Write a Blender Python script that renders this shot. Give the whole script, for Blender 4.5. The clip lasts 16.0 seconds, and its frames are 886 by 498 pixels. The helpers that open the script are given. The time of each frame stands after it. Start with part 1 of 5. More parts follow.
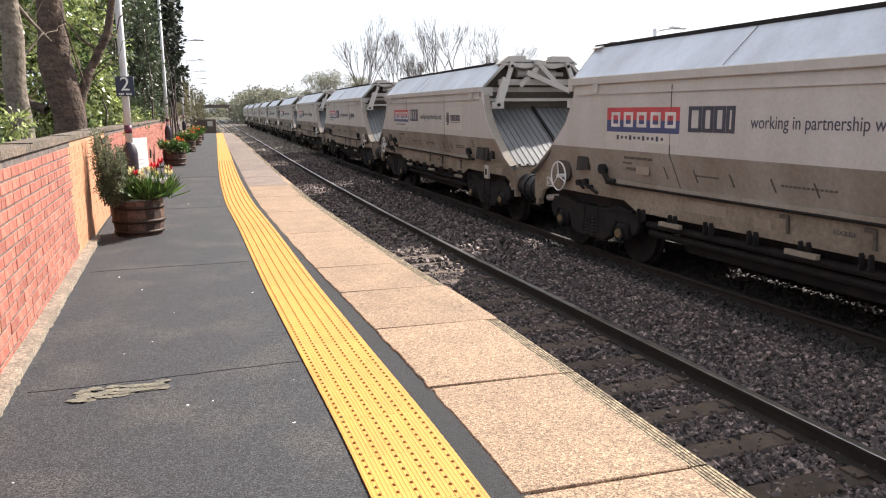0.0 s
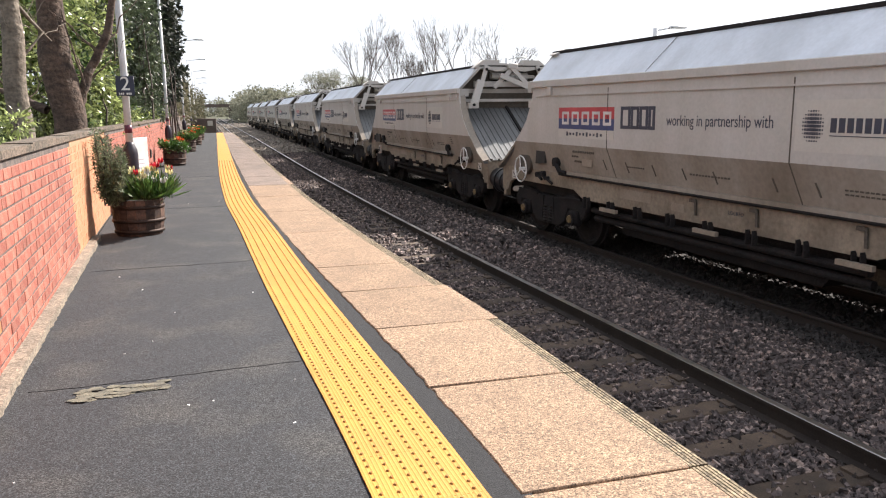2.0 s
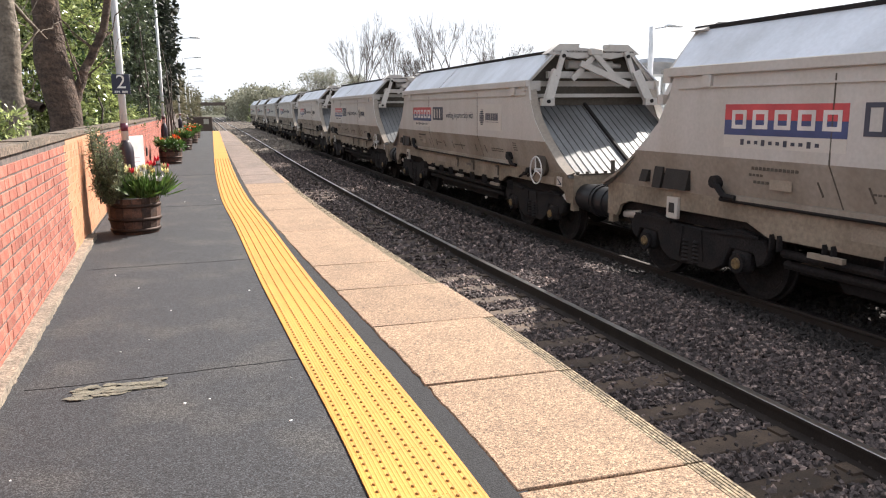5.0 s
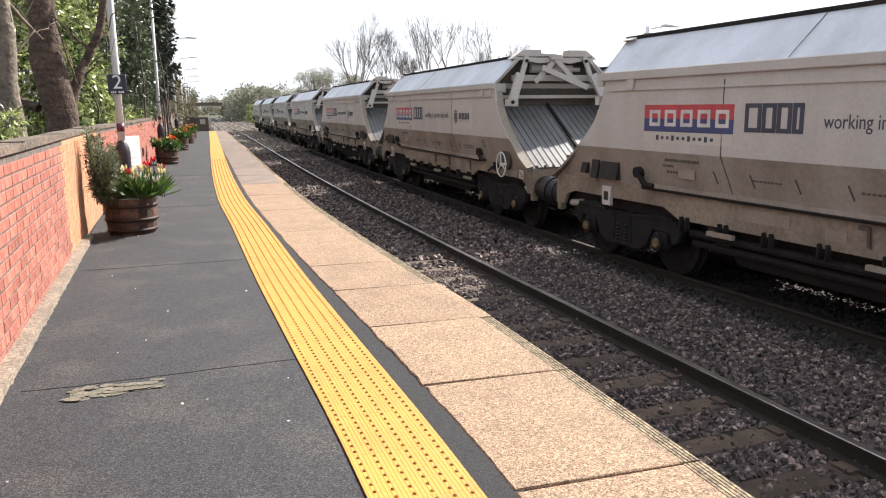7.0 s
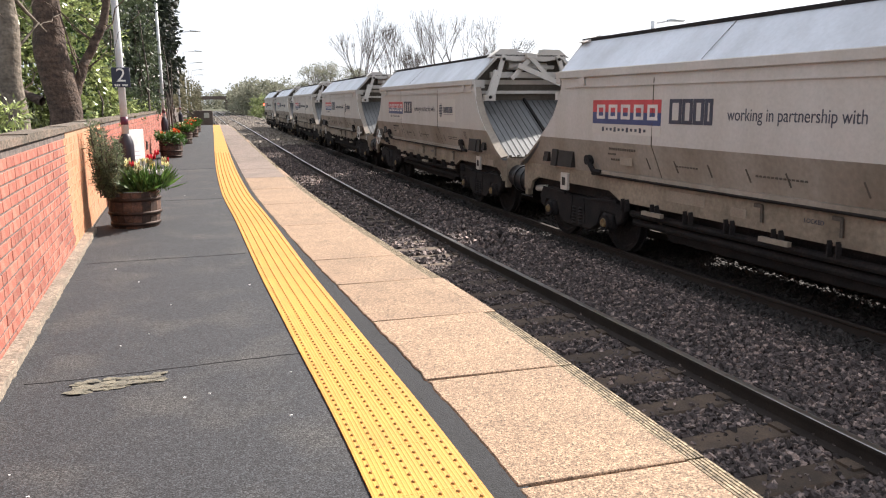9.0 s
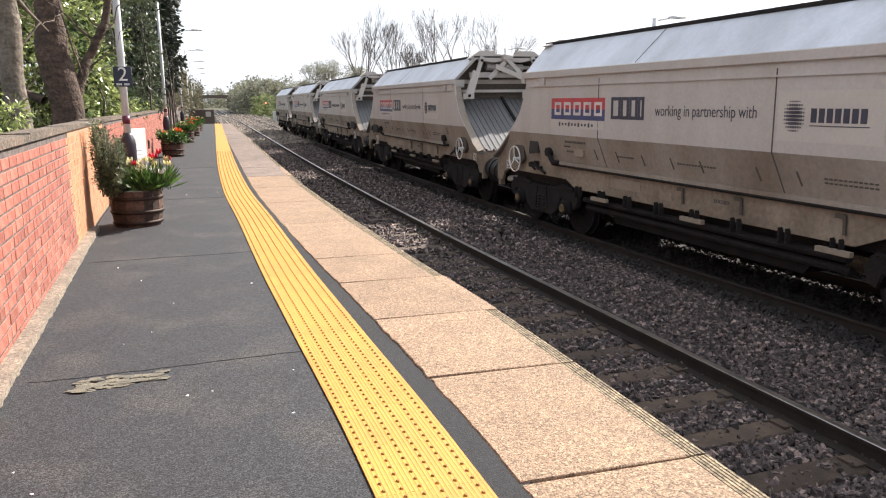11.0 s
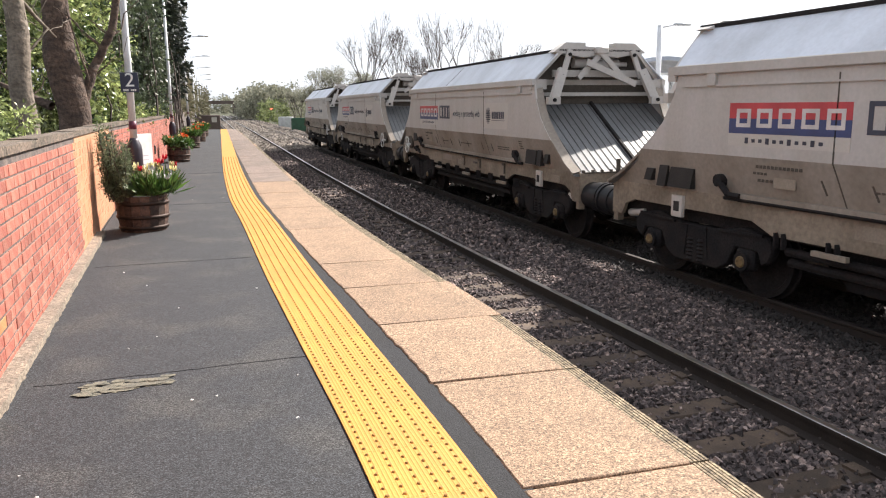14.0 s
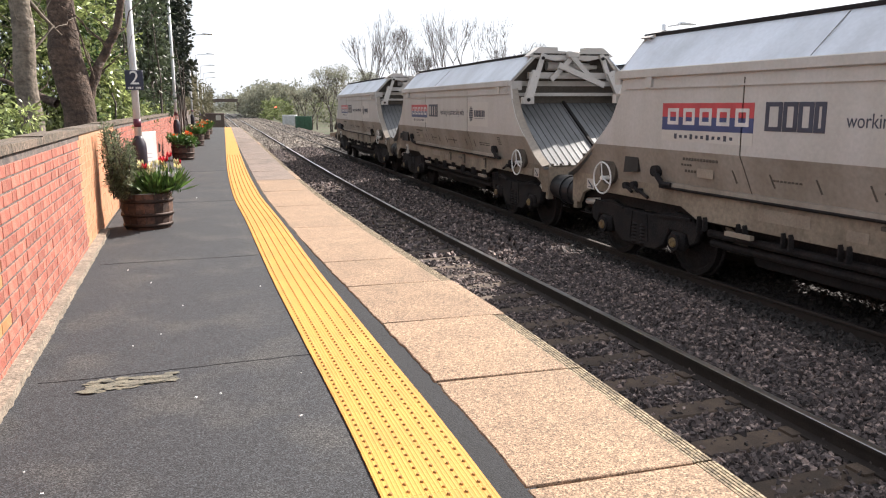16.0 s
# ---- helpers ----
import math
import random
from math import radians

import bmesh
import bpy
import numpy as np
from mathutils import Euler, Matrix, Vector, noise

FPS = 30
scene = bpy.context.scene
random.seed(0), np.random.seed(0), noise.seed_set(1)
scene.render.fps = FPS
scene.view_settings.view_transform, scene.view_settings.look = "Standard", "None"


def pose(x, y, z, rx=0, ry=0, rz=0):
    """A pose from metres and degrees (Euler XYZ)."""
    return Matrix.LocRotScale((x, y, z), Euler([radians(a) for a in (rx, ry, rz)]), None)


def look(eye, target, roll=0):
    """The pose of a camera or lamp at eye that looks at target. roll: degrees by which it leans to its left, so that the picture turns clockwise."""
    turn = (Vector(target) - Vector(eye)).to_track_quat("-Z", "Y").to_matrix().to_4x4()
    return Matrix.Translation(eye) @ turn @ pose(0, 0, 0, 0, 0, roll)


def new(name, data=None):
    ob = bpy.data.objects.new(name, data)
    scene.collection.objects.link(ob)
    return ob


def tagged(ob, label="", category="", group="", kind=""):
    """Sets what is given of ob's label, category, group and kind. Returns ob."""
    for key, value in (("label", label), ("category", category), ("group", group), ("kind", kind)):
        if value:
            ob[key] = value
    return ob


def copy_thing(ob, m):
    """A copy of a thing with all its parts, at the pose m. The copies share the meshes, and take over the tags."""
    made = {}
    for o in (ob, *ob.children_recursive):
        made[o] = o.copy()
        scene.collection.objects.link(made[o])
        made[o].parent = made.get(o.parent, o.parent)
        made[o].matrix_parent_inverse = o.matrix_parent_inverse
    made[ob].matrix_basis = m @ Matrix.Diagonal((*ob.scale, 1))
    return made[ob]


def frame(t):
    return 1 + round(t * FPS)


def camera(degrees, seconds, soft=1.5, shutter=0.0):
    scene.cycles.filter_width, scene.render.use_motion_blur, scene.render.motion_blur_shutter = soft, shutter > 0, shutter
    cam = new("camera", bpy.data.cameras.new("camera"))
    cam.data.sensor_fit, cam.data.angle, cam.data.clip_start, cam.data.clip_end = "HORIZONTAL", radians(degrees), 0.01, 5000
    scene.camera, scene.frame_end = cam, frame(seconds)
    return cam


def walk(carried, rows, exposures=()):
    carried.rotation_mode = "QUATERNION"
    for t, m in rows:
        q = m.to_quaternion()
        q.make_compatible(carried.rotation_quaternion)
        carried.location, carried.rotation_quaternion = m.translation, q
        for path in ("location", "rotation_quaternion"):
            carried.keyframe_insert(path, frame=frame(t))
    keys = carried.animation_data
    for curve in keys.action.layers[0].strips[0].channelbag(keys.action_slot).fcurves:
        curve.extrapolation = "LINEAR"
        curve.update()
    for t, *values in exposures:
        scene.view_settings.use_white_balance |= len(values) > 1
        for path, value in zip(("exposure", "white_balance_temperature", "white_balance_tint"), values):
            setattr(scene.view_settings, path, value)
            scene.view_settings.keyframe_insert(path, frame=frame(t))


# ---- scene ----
EYE = (0.0, 0.0, 1.36)
LENS = 60.3


def aim(yaw, pitch, roll, dx, dy, dz):
    """Camera pose: yaw to the right of the track's line, pitch downwards, roll."""
    a, p = radians(yaw), radians(pitch)
    eye = Vector(EYE) + Vector((dx, dy, dz))
    return look(eye, eye + Vector((math.sin(a) * math.cos(p), math.cos(a) * math.cos(p), -math.sin(p))), roll)


PATH = [
    (0.0, 16.67, 10.34, -0.51, 0.001, -0.002, -0.0),
    (0.5, 16.66, 10.36, -0.54, -0.002, -0.007, 0.002),
    (1.0, 16.71, 10.36, -0.56, -0.001, -0.006, 0.001),
    (1.5, 16.72, 10.39, -0.6, -0.002, -0.002, 0.002),
    (2.0, 16.66, 10.38, -0.54, -0.001, -0.0, 0.001),
    (2.5, 16.65, 10.39, -0.49, -0.001, -0.002, 0.0),
    (3.0, 16.67, 10.43, -0.43, 0.0, 0.001, -0.0),
    (3.5, 16.72, 10.49, -0.4, -0.0, 0.0, 0.0),
    (4.0, 16.76, 10.49, -0.44, 0.0, -0.005, 0.002),
    (6.5, 17.16, 10.52, -0.53, -0.004, -0.01, -0.0),
    (7.0, 17.16, 10.51, -0.55, -0.003, -0.012, 0.003),
    (7.5, 17.09, 10.53, -0.53, -0.002, -0.005, -0.001),
    (8.0, 17.0, 10.67, -0.42, -0.005, 0.003, -0.001),
    (8.5, 16.94, 10.79, -0.4, 0.0, 0.007, -0.002),
    (9.0, 16.89, 10.91, -0.38, 0.001, 0.008, -0.002),
    (11.5, 16.72, 11.05, -0.58, 0.001, -0.002, -0.002),
    (12.0, 16.66, 11.03, -0.56, 0.002, 0.001, -0.003),
    (12.5, 16.54, 10.96, -0.58, 0.005, -0.005, -0.002),
    (13.0, 16.57, 10.85, -0.57, 0.001, -0.005, -0.001),
    (13.5, 16.52, 10.67, -0.55, -0.001, -0.013, 0.001),
    (14.0, 16.38, 10.6, -0.45, -0.0, -0.013, -0.001),
    (14.5, 16.43, 10.71, -0.35, -0.001, -0.016, -0.001),
    (15.0, 16.4, 10.7, -0.33, -0.001, -0.018, 0.002),
    (15.5, 16.28, 10.63, -0.25, -0.002, -0.021, -0.001),
    (16.0, 16.13, 10.69, -0.26, -0.004, -0.015, -0.0)]
cam = camera(LENS, 16.0, soft=1.15)
walk(cam, [(t, aim(*v)) for t, *v in PATH], exposures=((0.0, 1.26), (16.0, 1.26)))

# ---- world, sun ----
SUN_AZ, SUN_EL = 60.0, 39.5  # degrees from the track's line towards the far side, and above the horizon
world = bpy.data.worlds.new("sky")
scene.world = world
world.use_nodes = True
wn, wl = world.node_tree.nodes, world.node_tree.links
sky = wn.new("ShaderNodeTexSky")
sky.sky_type = "NISHITA"
sky.sun_disc = False
sky.sun_elevation, sky.sun_rotation = radians(SUN_EL), radians(SUN_AZ)
sky.dust_density, sky.air_density = 1.5, 1.0
hsv = wn.new("ShaderNodeHueSaturation")
hsv.inputs["Saturation"].default_value = 0.25
wl.new(sky.outputs[0], hsv.inputs["Color"])
haze = wn.new("ShaderNodeMix")  # thin white haze over the whole sky
haze.data_type = "RGBA"
haze.inputs["Factor"].default_value = 0.55
haze.inputs["B"].default_value = (8.0, 8.5, 9.5, 1)
wl.new(hsv.outputs[0], haze.inputs["A"])
wl.new(haze.outputs["Result"], wn["Background"].inputs["Color"])
wn["Background"].inputs["Strength"].default_value = 0.066
sun = new("sun", bpy.data.lights.new("sun", "SUN"))
sun.data.energy, sun.data.angle, sun.data.color = 5.0, radians(0.6), (1.0, 0.925, 0.855)
sa, se = radians(SUN_AZ), radians(SUN_EL)
sun.matrix_world = look((60 * math.sin(sa) * math.cos(se), 60 * math.cos(sa) * math.cos(se), 60 * math.sin(se)), (0, 0, 0))

# ---- materials ----


def material(name, base, rough=0.8, metal=0.0, vary=0.25, scale=6.0, fine=60.0, bump=0.2, dist=0.01, other=None, mix=0.5, spread=0.15, piece=0.0, spec=0.5, stretch=1.0, cells=None):
    """A surface with broad blotches, fine grain and relief; other: the colour of the blotches; piece: how much single pieces differ; cells: grains of aggregate to the metre and how much they differ."""
    m = bpy.data.materials.new(name)
    m.use_nodes = True
    n, l = m.node_tree.nodes, m.node_tree.links
    b = n["Principled BSDF"]
    b.inputs["Roughness"].default_value, b.inputs["Metallic"].default_value = rough, metal
    b.inputs["Specular IOR Level"].default_value = spec
    tc = n.new("ShaderNodeTexCoord")
    broad, grain = n.new("ShaderNodeTexNoise"), n.new("ShaderNodeTexNoise")
    broad.inputs["Scale"].default_value, broad.inputs["Detail"].default_value = scale, 6
    grain.inputs["Scale"].default_value, grain.inputs["Detail"].default_value = fine, 3
    mp = n.new("ShaderNodeMapping")
    mp.inputs["Scale"].default_value = (1, 1, stretch)
    l.new(tc.outputs["Object"], mp.inputs["Vector"])
    l.new(mp.outputs[0], broad.inputs["Vector"])
    l.new(tc.outputs["Object"], grain.inputs["Vector"])
    ramp = n.new("ShaderNodeMapRange")
    ramp.inputs["From Min"].default_value, ramp.inputs["From Max"].default_value = mix - spread, mix + spread
    l.new(broad.outputs["Fac"], ramp.inputs["Value"])
    two = n.new("ShaderNodeMix")
    two.data_type = "RGBA"
    two.inputs["A"].default_value = (*base, 1)
    two.inputs["B"].default_value = (*(other or tuple(c * 0.75 for c in base)), 1)
    l.new(ramp.outputs[0], two.inputs["Factor"])
    lum = n.new("ShaderNodeMapRange")
    lum.inputs["From Min"].default_value, lum.inputs["From Max"].default_value = 0.25, 0.75
    lum.inputs["To Min"].default_value, lum.inputs["To Max"].default_value = 1 - vary, 1 + vary
    l.new(grain.outputs["Fac"], lum.inputs["Value"])
    hs = n.new("ShaderNodeHueSaturation")
    l.new(two.outputs["Result"], hs.inputs["Color"])
    if piece:
        info, geo, add, mr, mul = (n.new("ShaderNode" + k) for k in ("ObjectInfo", "NewGeometry", "Math", "MapRange", "Math"))
        add.operation, mul.operation = "ADD", "MULTIPLY"
        l.new(info.outputs["Random"], add.inputs[0])
        l.new(geo.outputs["Random Per Island"], add.inputs[1])
        frac = n.new("ShaderNodeMath")
        frac.operation = "FRACT"
        l.new(add.outputs[0], frac.inputs[0])
        mr.inputs["To Min"].default_value, mr.inputs["To Max"].default_value = 1 - piece, 1 + piece
        l.new(frac.outputs[0], mr.inputs["Value"])
        l.new(mr.outputs[0], mul.inputs[0])
        l.new(lum.outputs[0], mul.inputs[1])
        l.new(mul.outputs[0], hs.inputs["Value"])
    else:
        l.new(lum.outputs[0], hs.inputs["Value"])
    if cells:
        vo, sep, mr2, hs2 = (n.new("ShaderNode" + k) for k in ("TexVoronoi", "SeparateColor", "MapRange", "HueSaturation"))
        vo.inputs["Scale"].default_value = cells[0]
        l.new(tc.outputs["Object"], vo.inputs["Vector"])
        l.new(vo.outputs["Color"], sep.inputs[0])
        mr2.inputs["To Min"].default_value, mr2.inputs["To Max"].default_value = 1 - cells[1], 1 + cells[1]
        l.new(sep.outputs[0], mr2.inputs["Value"])
        l.new(mr2.outputs[0], hs2.inputs["Value"])
        l.new(hs.outputs[0], hs2.inputs["Color"])
        hs = hs2
    l.new(hs.outputs[0], b.inputs["Base Color"])
    if bump:
        bp = n.new("ShaderNodeBump")
        bp.inputs["Strength"].default_value, bp.inputs["Distance"].default_value = bump, dist
        l.new(grain.outputs["Fac"], bp.inputs["Height"])
        l.new(bp.outputs[0], b.inputs["Normal"])
    return m


def leaf_material(name, base, other, rough=0.45, through_light=0.35, piece=0.6):
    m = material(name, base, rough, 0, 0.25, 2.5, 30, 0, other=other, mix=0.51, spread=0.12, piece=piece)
    n, l = m.node_tree.nodes, m.node_tree.links
    b = n["Principled BSDF"]
    tr = n.new("ShaderNodeBsdfTranslucent")
    ms = n.new("ShaderNodeMixShader")
    ms.inputs[0].default_value = through_light
    src = b.inputs["Base Color"].links[0].from_socket
    l.new(src, tr.inputs["Color"])
    l.new(b.outputs[0], ms.inputs[1])
    l.new(tr.outputs[0], ms.inputs[2])
    l.new(ms.outputs[0], n["Material Output"].inputs["Surface"])
    return m


M_ASPHALT = material("asphalt", (0.0245, 0.0255, 0.029), 0.88, 0, 1.3, 1.9, 130, 0.6, 0.005, other=(0.045, 0.043, 0.041), mix=0.60, spread=0.11, cells=(105, 0.62))
M_ASPHALT_DARK = material("asphalt_strip", (0.0105, 0.011, 0.0135), 0.88, 0, 1.2, 2, 150, 0.6, 0.005, cells=(110, 0.55))
M_PATCH = material("worn_paint", (0.155, 0.142, 0.105), 0.9, 0, 0.6, 14, 150, 0.4, 0.003, other=(0.085, 0.08, 0.066), mix=0.55)
M_COPING = material("coping_concrete", (0.262, 0.174, 0.111), 0.9, 0, 0.9, 2.2, 150, 0.6, 0.004, other=(0.212, 0.142, 0.092), piece=0.07, cells=(100, 0.42))
M_COPING_OLD = material("coping_weathered", (0.185, 0.138, 0.112), 0.9, 0, 0.7, 2.2, 120, 0.6, 0.004, other=(0.13, 0.10, 0.085), piece=0.12, cells=(90, 0.25))
M_NOSING = material("coping_nosing", (0.25, 0.195, 0.125), 0.9, 0, 0.9, 14, 60, 0.8, 0.008, other=(0.13, 0.10, 0.065))
M_YELLOW = material("tactile_yellow", (0.50, 0.235, 0.036), 0.7, 0, 0.14, 3, 90, 0.3, 0.002, other=(0.44, 0.205, 0.033), piece=0.06)
# Darker than the sheet: shading on the blisters' sides is put into their colour.
M_YELLOW_DOT = material("tactile_blister", (0.30, 0.155, 0.030), 0.7, 0, 0.3, 40, 200, 0.2, 0.002)
M_BRICK = material("red_brick", (0.30, 0.085, 0.058), 0.85, 0, 0.35, 9, 90, 0.4, 0.004, other=(0.33, 0.14, 0.10), mix=0.58, piece=0.28)
M_BRICK_NEW = material("orange_brick", (0.44, 0.18, 0.085), 0.85, 0, 0.25, 5, 90, 0.3, 0.003, other=(0.42, 0.20, 0.11), piece=0.10)
M_BRICK_PALE = material("pale_brick", (0.44, 0.20, 0.08), 0.85, 0, 0.2, 5, 90, 0.35, 0.004, piece=0.08)
M_MORTAR = material("mortar", (0.060, 0.052, 0.05), 0.95, 0, 0.4, 12, 80, 0.5, 0.004, other=(0.15, 0.12, 0.105))
M_MORTAR_PALE = material("pale_mortar", (0.43, 0.25, 0.145), 0.95, 0, 0.2, 12, 80, 0.3, 0.003)
M_CAPPING = material("wall_capping", (0.15, 0.112, 0.085), 0.95, 0, 0.7, 5, 45, 0.9, 0.012, other=(0.08, 0.066, 0.05), cells=(60, 0.3))
M_KERB = material("wall_footing", (0.26, 0.21, 0.16), 0.95, 0, 0.4, 6, 70, 0.7, 0.008, other=(0.17, 0.14, 0.11), cells=(70, 0.3))
# Dark base stands in for the train's shade, pale blotches for sunlit stones.
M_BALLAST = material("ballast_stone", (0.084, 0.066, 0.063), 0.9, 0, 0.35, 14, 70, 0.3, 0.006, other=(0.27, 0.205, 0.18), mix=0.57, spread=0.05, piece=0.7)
# Paler copy of the ballast: sunlight beyond the platform is put into its colour.
M_BALLAST_SUNLIT = material("sunlit_ballast", (0.21, 0.18, 0.155), 0.9, 0, 0.35, 2, 30, 0.3, 0.006, other=(0.27, 0.23, 0.19), piece=0.5)
# Oil stains and the train's shade, both put into one dark colour.
M_OILY_SHADED = material("oily_ballast", (0.026, 0.022, 0.021), 0.85, 0, 0.35, 14, 70, 0.3, 0.006, other=(0.040, 0.033, 0.030), piece=0.6)
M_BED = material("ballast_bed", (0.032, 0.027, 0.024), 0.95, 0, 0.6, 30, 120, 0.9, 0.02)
M_SLEEPER = material("sleeper_concrete", (0.105, 0.072, 0.050), 0.9, 0, 0.35, 5, 80, 0.5, 0.006, other=(0.065, 0.046, 0.034), piece=0.25)
M_RAIL = material("rail_rust", (0.032, 0.023, 0.019), 0.8, 0.2, 0.3, 6, 80, 0.3, 0.002)
# Far rail heads: the train's shade is put into this dark, dull colour.
M_RAILTOP_SHADED = material("rail_shaded", (0.040, 0.030, 0.026), 0.55, 0.4, 0.25, 8, 90, 0.1, 0.001)
M_RAILTOP = material("rail_polished", (0.62, 0.61, 0.60), 0.28, 1.0, 0.1, 4, 90, 0.05, 0.001)
M_WAGON = material("wagon_paint", (0.475, 0.45, 0.43), 0.55, 0, 0.07, 2.2, 25, 0.04, 0.002, other=(0.40, 0.37, 0.335), stretch=0.22, spread=0.25)
M_WAGON_LOW = material("wagon_paint_soiled", (0.325, 0.285, 0.245), 0.65, 0, 0.14, 1.1, 18, 0.05, 0.002, other=(0.19, 0.155, 0.12), stretch=0.6, spread=0.2)
M_SILL = material("wagon_sill", (0.27, 0.222, 0.168), 0.7, 0, 0.25, 1.6, 20, 0.05, 0.002, other=(0.16, 0.128, 0.094))
# Pale and bluish: the sky's light on the slopes is put into the colour.
M_ROOF = material("wagon_roof_sheet", (0.62, 0.65, 0.71), 0.42, 0.25, 0.06, 1.6, 20, 0.03, 0.002, other=(0.48, 0.50, 0.54), stretch=0.3)
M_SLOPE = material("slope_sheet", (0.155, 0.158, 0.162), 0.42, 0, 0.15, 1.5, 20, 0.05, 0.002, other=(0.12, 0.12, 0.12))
M_UNDER = material("underframe", (0.016, 0.015, 0.016), 0.9, 0.0, 0.4, 4, 40, 0.3, 0.004, spec=0.2, other=(0.026, 0.022, 0.021))
M_CAP = material("axle_cap_ochre", (0.21, 0.145, 0.06), 0.7, 0, 0.3, 20, 80, 0.2, 0.002, other=(0.11, 0.07, 0.035))
M_RIB = material("slope_rib", (0.075, 0.073, 0.07), 0.6, 0, 0.15, 3, 30, 0)
M_SEAM = material("seam", (0.09, 0.075, 0.06), 0.8, 0, 0.3, 8, 60, 0)
M_BLACK = material("black_rubber", (0.014, 0.014, 0.016), 0.5, 0, 0.2, 6, 60, 0.1, 0.002, spec=0.3)
# Holes are drawn as solid plates; their inner shade is put into this colour.
M_HOLE_SHADE = material("hole_shade", (0.03, 0.027, 0.025), 0.8, 0, 0.3, 6, 60, 0)
M_WHITE = material("white_paint", (0.78, 0.78, 0.76), 0.5, 0, 0.05, 3, 50, 0.05, 0.002)
M_LABEL = material("label_pale", (0.50, 0.47, 0.43), 0.5, 0, 0.05, 2, 30, 0, other=(0.46, 0.43, 0.39))
M_NOTICE = material("notice_dusty", (0.29, 0.245, 0.195), 0.6, 0, 0.15, 4, 40, 0, other=(0.24, 0.195, 0.15))
M_RED = material("logo_red", (0.50, 0.06, 0.07), 0.5, 0, 0.08, 3, 40, 0)
M_BLUE = material("logo_blue", (0.045, 0.065, 0.17), 0.5, 0, 0.08, 3, 40, 0)
M_INK = material("lettering_dark", (0.04, 0.045, 0.07), 0.5, 0, 0.1, 3, 40, 0)
M_LETTER = material("logo_letter", (0.62, 0.58, 0.56), 0.5, 0, 0.05, 3, 40, 0)
M_POST = material("post_white", (0.72, 0.73, 0.75), 0.4, 0, 0.06, 3, 40, 0.03, 0.002)
M_POSTDARK = material("post_dark", (0.03, 0.022, 0.035), 0.45, 0, 0.15, 4, 50, 0.05, 0.002)
M_BAND = material("post_band", (0.13, 0.02, 0.05), 0.4, 0, 0.1, 4, 50, 0)
M_SIGN = material("sign_navy", (0.018, 0.022, 0.05), 0.4, 0, 0.05, 4, 50, 0)
M_TUB = material("barrel_oak", (0.038, 0.021, 0.016), 0.75, 0, 0.4, 14, 60, 0.5, 0.006, other=(0.085, 0.046, 0.031), piece=0.45)
M_HOOP = material("barrel_hoop", (0.05, 0.032, 0.025), 0.6, 0.6, 0.3, 8, 60, 0.2, 0.003)
M_SOIL = material("soil", (0.022, 0.018, 0.013), 0.95, 0, 0.5, 20, 80, 0.8, 0.01)
M_BARK = material("bark", (0.115, 0.078, 0.058), 0.95, 0, 0.5, 5, 26, 0.9, 0.03, other=(0.055, 0.038, 0.03), stretch=3.0)
M_BARK_PALE = material("bark_pale", (0.20, 0.165, 0.13), 0.9, 0, 0.4, 5, 26, 0.7, 0.02, other=(0.11, 0.088, 0.066), stretch=3.0)
M_TWIG = material("twig", (0.075, 0.06, 0.052), 0.9, 0, 0.3, 4, 30, 0)
# Near-black base stands for shaded gaps, pale blotches for sunlit leaves.
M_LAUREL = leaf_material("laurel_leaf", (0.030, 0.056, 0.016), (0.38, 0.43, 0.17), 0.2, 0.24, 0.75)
M_IVY = leaf_material("ivy_leaf", (0.040, 0.056, 0.030), (0.080, 0.10, 0.055), 0.35)
M_CONIFER = leaf_material("conifer_leaf", (0.016, 0.022, 0.016), (0.034, 0.042, 0.026), 0.6, 0.15)
M_ROSEMARY = leaf_material("shrub_needle", (0.10, 0.13, 0.07), (0.17, 0.19, 0.11), 0.5)
M_BLADE = leaf_material("bulb_leaf", (0.05, 0.11, 0.024), (0.09, 0.15, 0.036), 0.4)
M_PETAL_RED = leaf_material("petal_red", (0.50, 0.02, 0.035), (0.55, 0.05, 0.06), 0.5)
M_PETAL_CREAM = leaf_material("petal_cream", (0.62, 0.55, 0.27), (0.66, 0.62, 0.42), 0.5)
M_PETAL_ORANGE = leaf_material("petal_orange", (0.65, 0.12, 0.02), (0.6, 0.05, 0.02), 0.5)
# Far leaves paled and evened: distance haze is put into their colour.
M_WOOD_HAZED = leaf_material("wood_hazed_leaf", (0.20, 0.21, 0.155), (0.25, 0.24, 0.185), 0.8, 0.4, 0.25)
M_WOOD_GREEN = leaf_material("wood_spring_leaf", (0.16, 0.20, 0.08), (0.20, 0.22, 0.11), 0.8, 0.4, 0.25)
M_HEDGE = leaf_material("hedge_leaf", (0.10, 0.10, 0.058), (0.15, 0.13, 0.085), 0.8, 0.3, 0.4)
M_GROUND = material("ground_earth", (0.07, 0.06, 0.04), 0.95, 0, 0.4, 0.4, 6, 0.5, 0.05, other=(0.055, 0.07, 0.028))
M_STEEL = material("galvanised", (0.55, 0.57, 0.58), 0.5, 0.3, 0.08, 3, 40, 0.03, 0.002)
M_GREEN = material("cabinet_green", (0.03, 0.09, 0.05), 0.6, 0, 0.15, 3, 40, 0.05, 0.003)
M_SHELTER = material("shelter_roof", (0.36, 0.40, 0.47), 0.5, 0, 0.08, 3, 40, 0.03, 0.002)
M_BRIDGE = material("bridge_brick", (0.12, 0.09, 0.08), 0.9, 0, 0.3, 1, 12, 0.3, 0.02)
